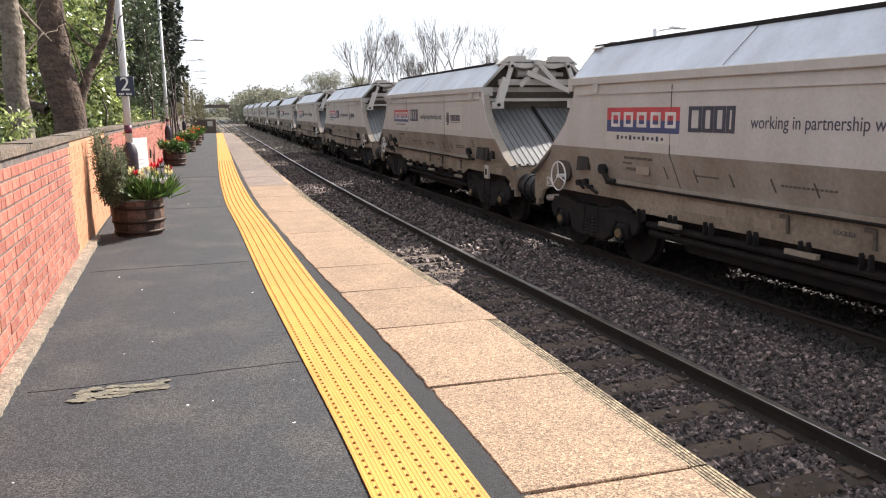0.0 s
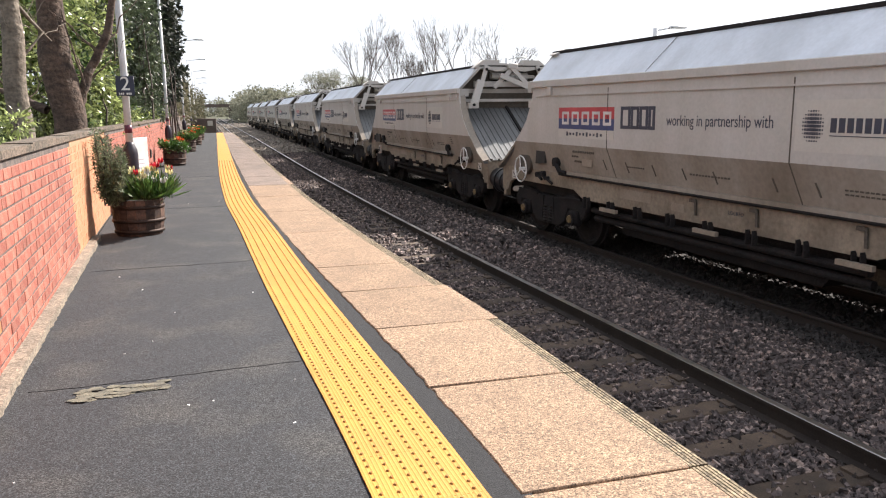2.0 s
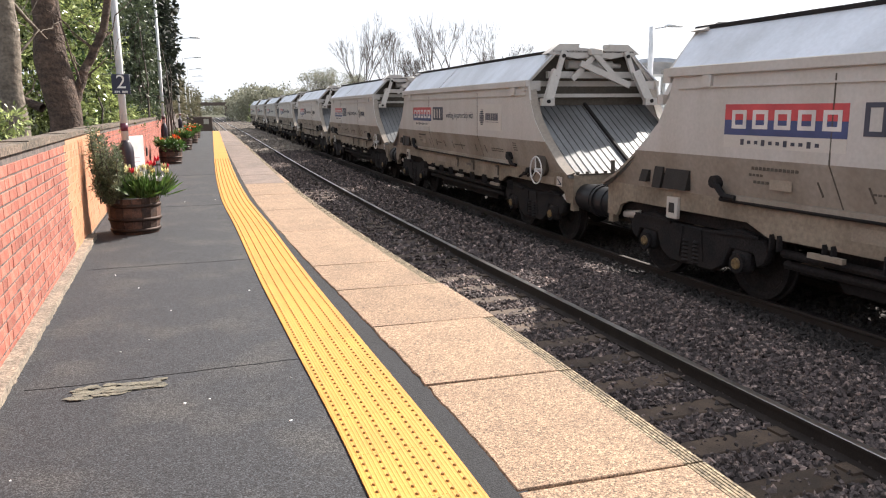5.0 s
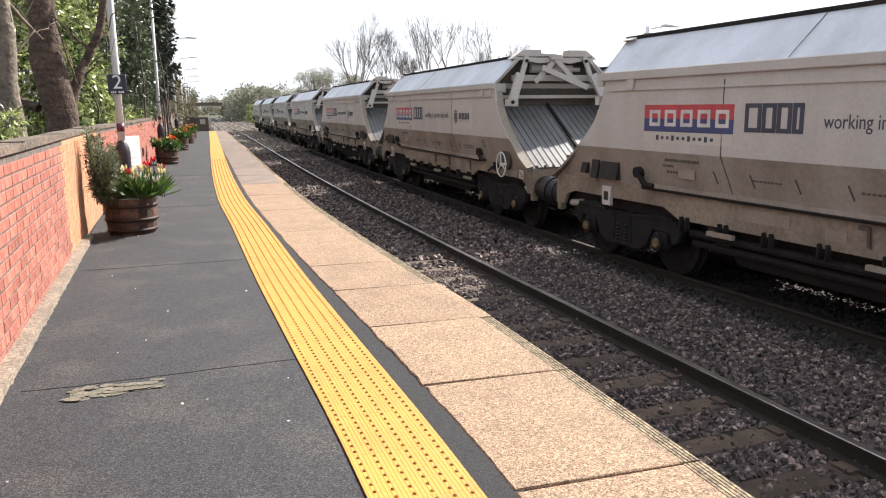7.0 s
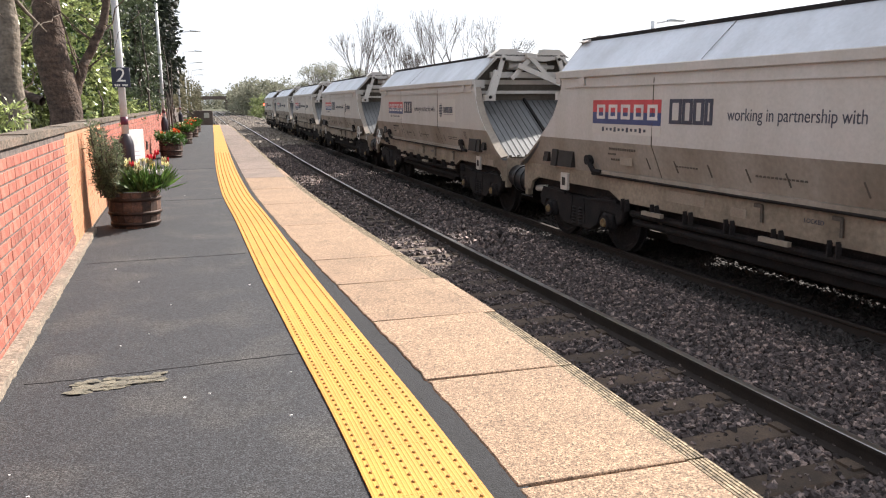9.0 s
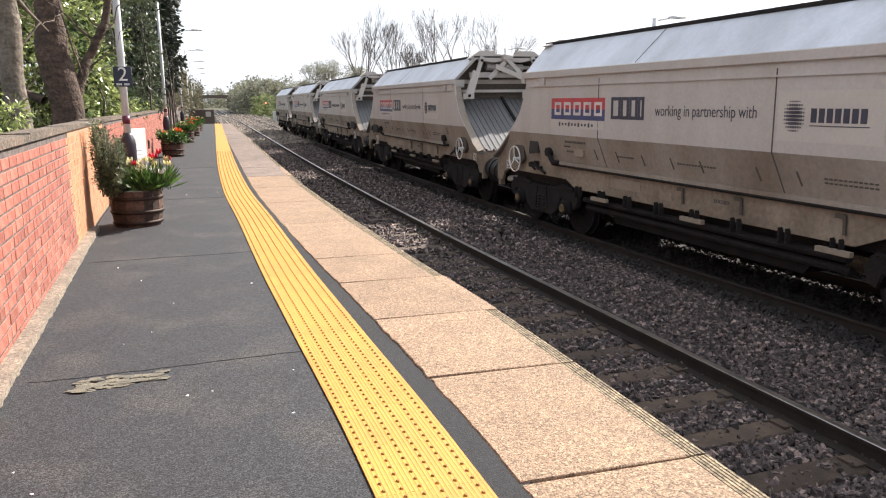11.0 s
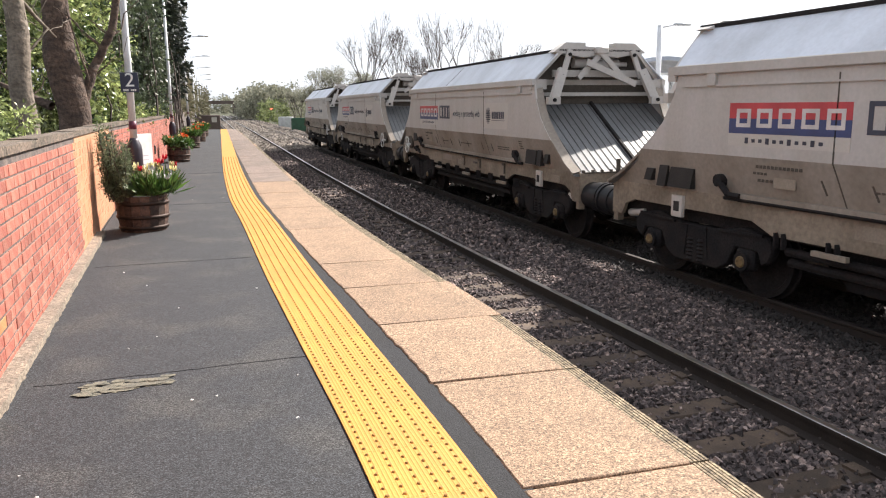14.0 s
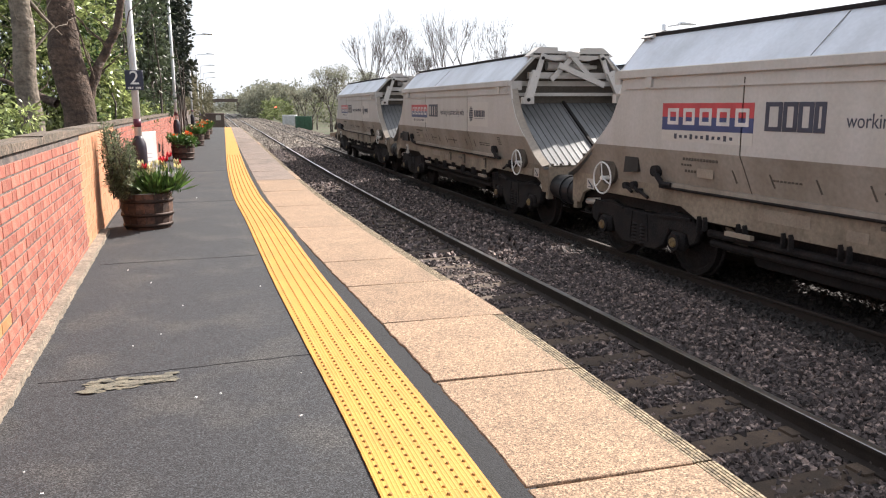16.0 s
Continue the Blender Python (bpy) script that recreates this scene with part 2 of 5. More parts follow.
M_PLATFACE = material("platform_face", (0.16, 0.13, 0.11), 0.95, 0, 0.35, 3, 30, 0.6, 0.01, other=(0.08, 0.07, 0.06))
M_GLASS = bpy.data.materials.new("shelter_glass")
M_GLASS.use_nodes = True
_g = M_GLASS.node_tree.nodes["Principled BSDF"]
_g.inputs["Transmission Weight"].default_value, _g.inputs["Roughness"].default_value = 1.0, 0.05
M_LAMP = bpy.data.materials.new("signal_lamp")
M_LAMP.use_nodes = True
_g = M_LAMP.node_tree.nodes["Principled BSDF"]
_g.inputs["Base Color"].default_value = (0.6, 0.02, 0.02, 1)
_g.inputs["Emission Color"].default_value, _g.inputs["Emission Strength"].default_value = (1, 0.05, 0.03, 1), 6.0

# ---- mesh helpers ----
rng = random.Random(7)
nrng = np.random.default_rng(7)


def part(name, bm, mat, parent=None, label=""):
    """Link a bmesh as one mesh object, under a thing or a part."""
    for f in bm.faces:
        f.smooth = True
    for e in bm.edges:
        e.smooth = len(e.link_faces) == 2 and e.calc_face_angle(9) < 0.7
    me = bpy.data.meshes.new(name)
    bm.to_mesh(me)
    bm.free()
    for m in mat if isinstance(mat, (list, tuple)) else (mat,):
        me.materials.append(m)
    ob = new(name, me)
    ob.parent = parent
    if label:
        ob["label"] = label
    return ob


def thing(name, label, category, group="", kind="", at=None):
    ob = new(name)
    ob.empty_display_size = 0.2
    if at is not None:
        ob.matrix_basis = at
    return tagged(ob, label, category, group, kind)


def box(bm, c, s, rot=None, bevel=0.0):
    """Box of size s about c; rot: a matrix applied about c."""
    m = Matrix.Translation(c) @ (rot.to_4x4() if rot else Matrix.Identity(4)) @ Matrix.Diagonal((*s, 1))
    r = bmesh.ops.create_cube(bm, size=1, matrix=m)
    if bevel:
        es = list({e for v in r["verts"] for e in v.link_edges})
        bmesh.ops.bevel(bm, geom=es, offset=bevel, segments=1, affect="EDGES", clamp_overlap=True)
    return bm


def bar(bm, a, b, w, h, up=(0, 0, 1)):
    """A bar of section w x h from a to b."""
    a, b = Vector(a), Vector(b)
    d = (b - a).normalized()
    side = d.cross(Vector(up))
    if side.length < 1e-4:
        side = d.cross(Vector((1, 0, 0)))
    side.normalize()
    u = side.cross(d)
    rot = Matrix((side, d, u)).transposed()
    return box(bm, (a + b) / 2, (w, (b - a).length, h), rot)


def rod(bm, a, b, r, r2=None, seg=12):
    a, b = Vector(a), Vector(b)
    d = b - a
    m = Matrix.Translation((a + b) / 2) @ d.to_track_quat("Z", "Y").to_matrix().to_4x4()
    bmesh.ops.create_cone(bm, cap_ends=True, segments=seg, radius1=r, radius2=r if r2 is None else r2, depth=d.length, matrix=m)
    return bm


def ring(bm, c, axis, radius, tube, seg=24, sides=6):
    """A torus about c."""
    q = Vector(axis).to_track_quat("Z", "Y").to_matrix()
    vs = []
    for i in range(seg):
        a = 2 * math.pi * i / seg
        row = []
        for j in range(sides):
            b = 2 * math.pi * j / sides
            rr = radius + tube * math.cos(b)
            row.append(bm.verts.new(Vector(c) + q @ Vector((rr * math.cos(a), rr * math.sin(a), tube * math.sin(b)))))
        vs.append(row)
    for i in range(seg):
        for j in range(sides):
            bm.faces.new((vs[i][j], vs[(i + 1) % seg][j], vs[(i + 1) % seg][(j + 1) % sides], vs[i][(j + 1) % sides]))
    return bm


def prism(bm, pts, a, b):
    """A closed plate: the outline pts, given as points at the first side, moved by (b - a) along x."""
    lo = [bm.verts.new((a, p[0], p[1])) for p in pts]
    hi = [bm.verts.new((b, p[0], p[1])) for p in pts]
    n = len(pts)
    bm.faces.new(lo)
    bm.faces.new(hi[::-1])
    for i in range(n):
        bm.faces.new((lo[i], hi[i], hi[(i + 1) % n], lo[(i + 1) % n]))
    bmesh.ops.recalc_face_normals(bm, faces=bm.faces)
    return bm


def turned(pts, steps=18, bm=None, c=(0, 0, 0)):
    """A turned shape from a profile of (radius, z)."""
    bm = bm or bmesh.new()
    rows = [[bm.verts.new((c[0] + r * math.cos(2 * math.pi * i / steps), c[1] + r * math.sin(2 * math.pi * i / steps), c[2] + z)) for i in range(steps)] for r, z in pts]
    for a, b in zip(rows[:-1], rows[1:]):
        for i in range(steps):
            bm.faces.new((a[i], a[(i + 1) % steps], b[(i + 1) % steps], b[i]))
    bm.faces.new(rows[-1])
    bm.faces.new(rows[0][::-1])
    return bm


def soup(name, verts, faces, mat, parent=None, label=""):
    """One mesh from arrays: verts (n, 3), faces (m, k) of equal size."""
    me = bpy.data.meshes.new(name)
    verts, faces = np.asarray(verts, np.float32), np.asarray(faces, np.int32)
    k = faces.shape[1]
    me.vertices.add(len(verts))
    me.vertices.foreach_set("co", verts.ravel())
    me.loops.add(faces.size)
    me.loops.foreach_set("vertex_index", faces.ravel())
    me.polygons.add(len(faces))
    me.polygons.foreach_set("loop_start", np.arange(0, faces.size, k, dtype=np.int32))
    me.polygons.foreach_set("loop_total", np.full(len(faces), k, np.int32))
    me.polygons.foreach_set("use_smooth", np.zeros(len(faces), bool))
    me.update(calc_edges=True)
    me.materials.append(mat)
    ob = new(name, me)
    ob.parent = parent
    if label:
        ob["label"] = label
    return ob


def tube(bm, pts, r, seg=6):
    """A bent pipe through the points."""
    pts = [Vector(p) for p in pts]
    rows = []
    for i, p in enumerate(pts):
        d = (pts[min(i + 1, len(pts) - 1)] - pts[max(i - 1, 0)]).normalized()
        q = d.to_track_quat("Z", "Y").to_matrix()
        rows.append([bm.verts.new(p + q @ Vector((r * math.cos(6.2832 * k / seg), r * math.sin(6.2832 * k / seg), 0))) for k in range(seg)])
    for a, b in zip(rows[:-1], rows[1:]):
        for k in range(seg):
            bm.faces.new((a[k], a[(k + 1) % seg], b[(k + 1) % seg], b[k]))
    return bm


def smooth(ob):
    for p in ob.data.polygons:
        p.use_smooth = True
    return ob


def line(knots):
    """A smooth line x(y) through a few knots."""
    ys, xs = [k[0] for k in knots], [k[1] for k in knots]

    def at(y):
        if y <= ys[0]:
            return xs[0] + (y - ys[0]) * (xs[1] - xs[0]) / (ys[1] - ys[0])
        for i in range(len(ys) - 1):
            if y <= ys[i + 1]:
                break
        else:
            return xs[-1] + (y - ys[-1]) * (xs[-1] - xs[-2]) / (ys[-1] - ys[-2])
        h = ys[i + 1] - ys[i]
        d = lambda j: (xs[min(j + 1, len(xs) - 1)] - xs[max(j - 1, 0)]) / (ys[min(j + 1, len(ys) - 1)] - ys[max(j - 1, 0)])
        s = (y - ys[i]) / h
        return xs[i] * (1 + 2 * s) * (1 - s) ** 2 + xs[i + 1] * s * s * (3 - 2 * s) + h * d(i) * s * (1 - s) ** 2 + h * d(i + 1) * s * s * (s - 1)

    return at


def steps(a, b, n):
    return [a + (b - a) * i / n for i in range(n + 1)]


def slab(bm, left, right, y0, y1, z0, z1, n=1):
    """A slab between two lines x(y), from y0 to y1."""
    rows = []
    for y in steps(y0, y1, n):
        rows.append([bm.verts.new(p) for p in ((left(y), y, z0), (right(y), y, z0), (right(y), y, z1), (left(y), y, z1))])
    for a, b in zip(rows[:-1], rows[1:]):
        for i in range(4):
            j = (i + 1) % 4
            bm.faces.new((a[i], a[j], b[j], b[i]))
    bm.faces.new(rows[0][::-1])
    bm.faces.new(rows[-1])
    bmesh.ops.recalc_face_normals(bm, faces=bm.faces)
    return bm


# ---- plan: lines along the station, x as a function of y ----
RAIL_Z, BED_Z = -0.915, -1.10
rail_x = line([(-20, 5.48), (0, 4.36), (4, 4.11), (8, 3.95), (12, 3.81), (18, 3.68), (29, 3.58), (50, 3.58), (85, 3.56), (115, 3.40), (170, 3.1), (300, 2.3)])
edge_x = line([(-6, 1.82), (2.3, 1.77), (4.5, 1.74), (6.5, 1.64), (8.6, 1.55), (12.5, 1.44), (21, 1.42), (35, 1.42), (52, 1.36)])
tactile_x = line([(-6, 0.80), (2.7, 0.665), (4.4, 0.60), (6.2, 0.53), (9.1, 0.45), (12.3, 0.345), (18.3, 0.32), (35, 0.43), (52, 0.53)])
far_x = line([(-20, 8.75), (-8, 8.08), (-2, 7.74), (2, 7.37), (6, 7.046), (9, 6.842), (12, 6.734), (16, 6.70), (22, 6.627), (30, 6.557), (45, 6.548), (60, 6.553), (90, 6.534), (123, 6.36), (180, 6.05), (300, 5.31)])  # middle of the far track
END_Y = 52.0  # where the platform ends


def shift(f, d):
    return lambda y: f(y) + d


wall_x = line([(-6, -0.72), (3.9, -1.09), (9.7, -1.33), (12, -1.38), (25, -1.42), (40, -1.40), (60, -1.25)])

# ---- ground ----
bm = bmesh.new()
slab(bm, lambda y: -900, lambda y: 900, -300, 1500, -1.6, -1.25, 1)
tagged(part("ground", bm, M_GROUND), "rough earth and grass around the railway", "ground", kind="structure")
bm = bmesh.new()
slab(bm, lambda y: -30, lambda y: wall_x(y) - 0.12, -6, 70, -1.3, 0.35, 20)
tagged(part("garden_bank", bm, M_SOIL), "dark leaf-littered soil behind the wall", "bank", kind="structure")

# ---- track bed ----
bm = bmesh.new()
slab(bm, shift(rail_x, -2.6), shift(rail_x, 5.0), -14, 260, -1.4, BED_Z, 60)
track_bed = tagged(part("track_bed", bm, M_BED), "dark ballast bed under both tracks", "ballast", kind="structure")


def stones(name, count, y0, y1, x0, x1, size, height, mat=None):
    """Loose broken stones on the bed, off the sleepers."""
    y = nrng.uniform(y0, y1, count)
    u = nrng.uniform(x0, x1, count)
    x = np.array([rail_x(v) for v in y]) + u
    sleeper = (np.abs((y + 6.0 + 0.325) % 0.65 - 0.325) < 0.14) & (u > -2.0) & (u < -0.05) & (nrng.random(count) < 0.80)
    keep = ~sleeper
    y, u, x = y[keep], u[keep], x[keep]
    count = len(y)
    z = BED_Z + height(u) + nrng.uniform(-0.02, 0.02, count)
    t = np.array([[a, b, c] for a in (-1, 1) for b in (-1, 1) for c in (-1, 1)], float)
    q = np.array([[0, 1, 3, 2], [4, 6, 7, 5], [0, 4, 5, 1], [2, 3, 7, 6], [0, 2, 6, 4], [1, 5, 7, 3]])
    s = size * nrng.uniform(0.6, 1.35, (count, 1, 3)) * np.array([1.2, 0.95, 0.6])
    v = t[None] * s * nrng.uniform(0.6, 1.15, (count, 8, 1)) * 0.5
    a = nrng.normal(size=(count, 3, 3))
    r, _ = np.linalg.qr(a)
    v = np.einsum("nij,nkj->nki", r, v) + np.stack([x, y, z], 1)[:, None]
    f = q[None] + 8 * np.arange(count)[:, None, None]
    return soup(name, v.reshape(-1, 3), f.reshape(-1, 4), mat or M_BALLAST)


def heap(u):
    """Ballast height across the tracks: shoulders stand up to the sleeper tops, the cess by the platform lies lower."""
    six = np.exp(-((u - 1.15) / 0.65) ** 2)
    return np.where(u < 0.0, 0.005, 0.035 + 0.075 * six)


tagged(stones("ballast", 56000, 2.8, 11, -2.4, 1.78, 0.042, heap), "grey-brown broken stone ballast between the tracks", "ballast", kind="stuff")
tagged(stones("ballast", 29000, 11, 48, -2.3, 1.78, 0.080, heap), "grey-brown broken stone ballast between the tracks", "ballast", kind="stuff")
tagged(stones("oily_ballast", 25000, 1.5, 15, 1.62, 4.5, 0.055, heap, M_OILY_SHADED), "oil-stained ballast under the far track, darkened for train shade", "ballast", kind="stuff")
tagged(stones("oily_ballast", 9000, 15, 48, 1.62, 4.5, 0.085, heap, M_OILY_SHADED), "oil-stained ballast under the far track, darkened for train shade", "ballast", kind="stuff")
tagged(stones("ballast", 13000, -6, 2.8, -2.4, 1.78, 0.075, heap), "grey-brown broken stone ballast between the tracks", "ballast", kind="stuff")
tagged(stones("oily_ballast", 7000, -6, 1.5, 1.62, 4.5, 0.075, heap, M_OILY_SHADED), "oil-stained ballast under the far track, darkened for train shade", "ballast", kind="stuff")
tagged(stones("ballast", 27000, 44, 150, -2.3, 4.8, 0.17, heap, M_BALLAST_SUNLIT), "stone ballast beyond the platform, painted pale as in sun", "ballast", kind="stuff")

# ---- tracks ----
RAIL_SECTION = [(-0.075, -0.16), (0.075, -0.16), (0.075, -0.145), (0.012, -0.125), (0.012, -0.045), (0.036, -0.032), (0.036, -0.006), (-0.036, -0.006), (-0.036, -0.032), (-0.012, -0.045), (-0.012, -0.125), (-0.075, -0.145)]


def sweep(bm, section, centre, ys, z):
    rows = [[bm.verts.new((centre(y) + p, y, z + q)) for p, q in section] for y in ys]
    n = len(section)
    for a, b in zip(rows[:-1], rows[1:]):
        for i in range(n):
            bm.faces.new((a[i], a[(i + 1) % n], b[(i + 1) % n], b[i]))
    bm.faces.new(rows[0][::-1])
    bm.faces.new(rows[-1])
    bmesh.ops.recalc_face_normals(bm, faces=bm.faces)
    return bm


def track(name, middle, label, head=None):
    """Two rails on sleepers, along the line middle."""
    tr = thing(name, label, "railway track", kind="structure")
    ys = steps(-14, 40, 54) + steps(44, 260, 54)
    for d in (-0.7525, 0.7525):
        c = shift(middle, d)
        r = part("rail", sweep(bmesh.new(), RAIL_SECTION, c, ys, RAIL_Z), M_RAIL, tr, "rusty rail with a polished head")
        part("rail_head", sweep(bmesh.new(), [(-0.034, -0.008), (0.034, -0.008), (0.030, 0.0), (-0.030, 0.0)], c, ys, RAIL_Z), head or M_RAILTOP, r, "bright worn running surface")
    me = None
    y = -6.0
    while y < 110:
        ob = None
        if me is None:
            bm = bmesh.new()
            box(bm, (0, 0, -0.08), (2.5, 0.26, 0.16), bevel=0.02)
            for d in (-0.7525, 0.7525):
                box(bm, (d, 0, 0.005), (0.30, 0.15, 0.03))
            ob = part("sleeper", bm, M_SLEEPER, tr)
            me = ob.data
        else:
            ob = new("sleeper", me)
            ob.parent = tr
        t = (middle(y + 0.1) - middle(y - 0.1)) / 0.2
        ob.matrix_basis = pose(middle(y) + rng.uniform(-0.02, 0.02), y, RAIL_Z - 0.16, 0, 0, -math.degrees(math.atan(t)))
        y += 0.65
    return tr


track("near_track", shift(rail_x, -0.7525), "railway track of rusty rails on concrete sleepers beside the platform")
track("far_track", far_x, "railway track under the goods train", M_RAILTOP_SHADED)

# ---- platform ----
platform = thing("platform", "asphalt station platform with pale concrete edge slabs", "platform", kind="structure")
Z_TOP = 0.0
part("asphalt", slab(bmesh.new(), shift(wall_x, 0.02), shift(tactile_x, -0.205), -6, END_Y, -1.3, Z_TOP, 80), M_ASPHALT, platform, "dark grey asphalt with faint cracks and worn patches")
part("asphalt_strip", slab(bmesh.new(), shift(tactile_x, -0.204), lambda y: edge_x(y) - 0.745, -6, END_Y, -1.3, -0.001, 80), M_ASPHALT_DARK, platform, "dark asphalt strip beside the yellow paving")
part("platform_face", slab(bmesh.new(), lambda y: edge_x(y) - 0.744, lambda y: edge_x(y) - 0.12, -6, END_Y, -1.4, -0.09, 80), M_PLATFACE, platform, "dark stained platform wall")
# a ramp of earth beyond the platform's end
bm = bmesh.new()
slab(bm, lambda y: -3, lambda y: edge_x(END_Y), END_Y, 75, -1.4, -0.95, 6)
tagged(part("cess", bm, M_GROUND), "rough ground beyond the platform end", "ground", kind="structure")
# worn pale paint and cracks on the asphalt
gm = random.Random(4)
bm = bmesh.new()
for i in range(70):
    u = gm.random() ** 1.3
    x, y = -0.70 + 0.40 * u, 3.88 + 0.05 * u + gm.uniform(-0.085, 0.085) * (1 - 0.35 * u)
    pts = [bm.verts.new((x + gm.uniform(0.5, 1) * 0.05 * math.cos(k), y + gm.uniform(0.4, 1) * 0.028 * math.sin(k), 0.002 + 0.0001 * i)) for k in (0, 0.8, 1.6, 2.4, 3.1, 3.9, 4.7, 5.5)]
    bm.faces.new(pts)
part("worn_mark", bm, M_PATCH, platform, "worn pale paint mark on the asphalt")
bm = bmesh.new()
for y, a in ((4.02, 3), (7.1, 1.5), (11.5, 0.5), (17.0, 0)):
    x = wall_x(y) + 0.15
    while x < tactile_x(y) - 0.23:
        x2 = x + rng.uniform(0.06, 0.16)
        bar(bm, (x, y + rng.uniform(-0.012, 0.012) + (x + 1) * math.tan(radians(a)), 0), (x2 + 0.02, y + rng.uniform(-0.012, 0.012) + (x2 + 1) * math.tan(radians(a)), 0), 0.008, 0.004)
        x = x2
part("crack", bm, M_ASPHALT_DARK, platform, "thin crack across the asphalt")
bm = bmesh.new()
for i in range(24):
    y = 2.0 + 14 * rng.random() ** 1.6
    x = rng.uniform(wall_x(y) + 0.15, tactile_x(y) - 0.25)
    box(bm, (x, y, 0.002), (rng.uniform(0.004, 0.014), rng.uniform(0.004, 0.012), 0.004), Matrix.Rotation(rng.random() * 3, 3, "Z"))
part("litter_specks", bm, M_WHITE, platform, "small pale specks on the asphalt")

# tactile paving: a yellow sheet in units, six rows of blisters wide
UNIT = 0.399


def tactile_unit(y, blisters=True):
    bm = bmesh.new()
    slab(bm, shift(tactile_x, -0.2), shift(tactile_x, 0.2), y, y + UNIT - 0.0015, -0.02, 0.008, 3)
    for f in bm.faces:
        f.material_index = 0
    if blisters:
        for j in range(7):
            yy = y + UNIT * (j + 0.5) / 7
            for i in range(6):
                xx = tactile_x(yy) - 0.165 + 0.066 * i
                n0 = len(bm.faces)
                bmesh.ops.create_cone(bm, cap_ends=True, segments=8, radius1=0.0105, radius2=0.006, depth=0.007, matrix=Matrix.Translation((xx, yy, 0.0115)))
                bm.faces.ensure_lookup_table()
                for f in bm.faces[n0:]:
                    f.material_index = 1
    # fine ribs along the sheet
    for i in range(24):
        d = -0.19 + 0.38 * i / 23
        a, b = [bm.verts.new((tactile_x(v) + d + e, v, z)) for v, e, z in ((y, -0.004, 0.008), (y, 0.0, 0.0095))], [bm.verts.new((tactile_x(v) + d + e, v, z)) for v, e, z in ((y + UNIT, -0.004, 0.008), (y + UNIT, 0.0, 0.0095))]
        c = [bm.verts.new((tactile_x(v) + d + 0.004, v, 0.008)) for v in (y, y + UNIT)]
        bm.faces.new((a[0], a[1], b[1], b[0]))
        bm.faces.new((a[1], c[0], c[1], b[1]))
    return part("tactile_slab", bm, (M_YELLOW, M_YELLOW_DOT), platform)


y = 1.6 - 12 * UNIT
first = True
while y < END_Y - 0.4:
    t = tactile_unit(y, y < 22)
    if first:
        t["label"] = "yellow blistered tactile paving slab"
        first = False
    y += UNIT

# coping slabs, with a ribbed nosing on most of them
JOINTS = [-4.88, -3.66, -2.44, -1.22, 0.0, 1.22, 2.34, 3.46, 4.55, 5.60, 6.57, 7.60, 8.62] + [8.62 + 1.96 * i for i in range(1, 23)]
first = True
for k, (y, y2) in enumerate(zip(JOINTS[:-1], JOINTS[1:])):
    ln = y2 - y
    bm = bmesh.new()
    n = 4
    slab(bm, lambda v: edge_x(v) - 0.782 - 0.05 * min(1, max(0, (v - 2.8) / 2)) + 0.012 * noise.noise(Vector((v * 2.2, 1, 0))) + 0.012 * noise.noise(Vector((v * 11, 3, 0))), lambda v: edge_x(v) - 0.085, y + 0.006, y + ln - 0.006, -0.0995, 0.006 + rng.uniform(-0.003, 0.003), 36 if y < 10 else 8)
    bmesh.ops.bevel(bm, geom=[e for e in bm.edges if len(e.link_faces) == 2 and e.calc_face_angle(0) > 1], offset=0.006, segments=1, affect="EDGES", clamp_overlap=True)
    cop = part("coping_slab", bm, M_COPING if y < 13 else M_COPING_OLD, platform)
    bm = bmesh.new()
    worn = k % 7 == 1
    if worn:
        slab(bm, lambda v: edge_x(v) - 0.086, edge_x, y + 0.006, y + ln - 0.006, -0.10, 0.005, n)
    else:
        for i in range(5):
            slab(bm, lambda v: edge_x(v) - 0.086 + i * 0.0172, lambda v: edge_x(v) - 0.086 + i * 0.0172 + 0.0115, y + 0.006, y + ln - 0.006, -0.06, 0.003, n)
        nf = len(bm.faces)
        slab(bm, lambda v: edge_x(v) - 0.086, lambda v: edge_x(v) - 0.003, y + 0.006, y + ln - 0.006, -0.10, -0.008, n)
        bm.faces.ensure_lookup_table()
        for f in bm.faces[nf:]:
            f.material_index = 1
    part("nosing", bm, M_COPING if worn else (M_NOSING, M_SEAM), cop, "plain pale nosing" if worn else "weathered ribbed nosing")
    if first:
        cop["label"] = "pale exposed-aggregate concrete edge slab"
        first = False

# ---- brick wall ----
wall = thing("wall_left", "red brick boundary wall with stone capping, part rebuilt in orange brick", "wall", kind="structure")
WALL_H = 1.11
COURSE = 0.0755
part("wall_core", slab(bmesh.new(), shift(wall_x, -0.21), shift(wall_x, -0.0045), -6, 58, -1.0, WALL_H, 60), M_MORTAR, wall, "recessed mortar")
part("new_mortar", slab(bmesh.new(), shift(wall_x, -0.1), shift(wall_x, -0.0015), 7.76, 11.2, 0.0, WALL_H - 0.004, 10), M_MORTAR_PALE, wall, "pale flush mortar")
y = -6.0
while y < 58:
    ln = 0.9 + 0.3 * rng.random()
    bm = bmesh.new()
    slab(bm, shift(wall_x, -0.17), shift(wall_x, 0.018), y + 0.004, min(y + ln, 58) - 0.004, WALL_H, WALL_H + 0.052 + rng.uniform(-0.006, 0.006), 2)
    part("capping_stone", bm, M_CAPPING, wall)
    y += ln
part("footing", slab(bmesh.new(), shift(wall_x, -0.01), lambda v: wall_x(v) + 0.085 + 0.008 * noise.noise(Vector((v * 3, 0, 0))) + 0.014 * noise.noise(Vector((v * 14, 5, 0))), 2.85, 8.9, -0.02, 0.05, 240), M_KERB, wall, "rough mortar footing along the wall")


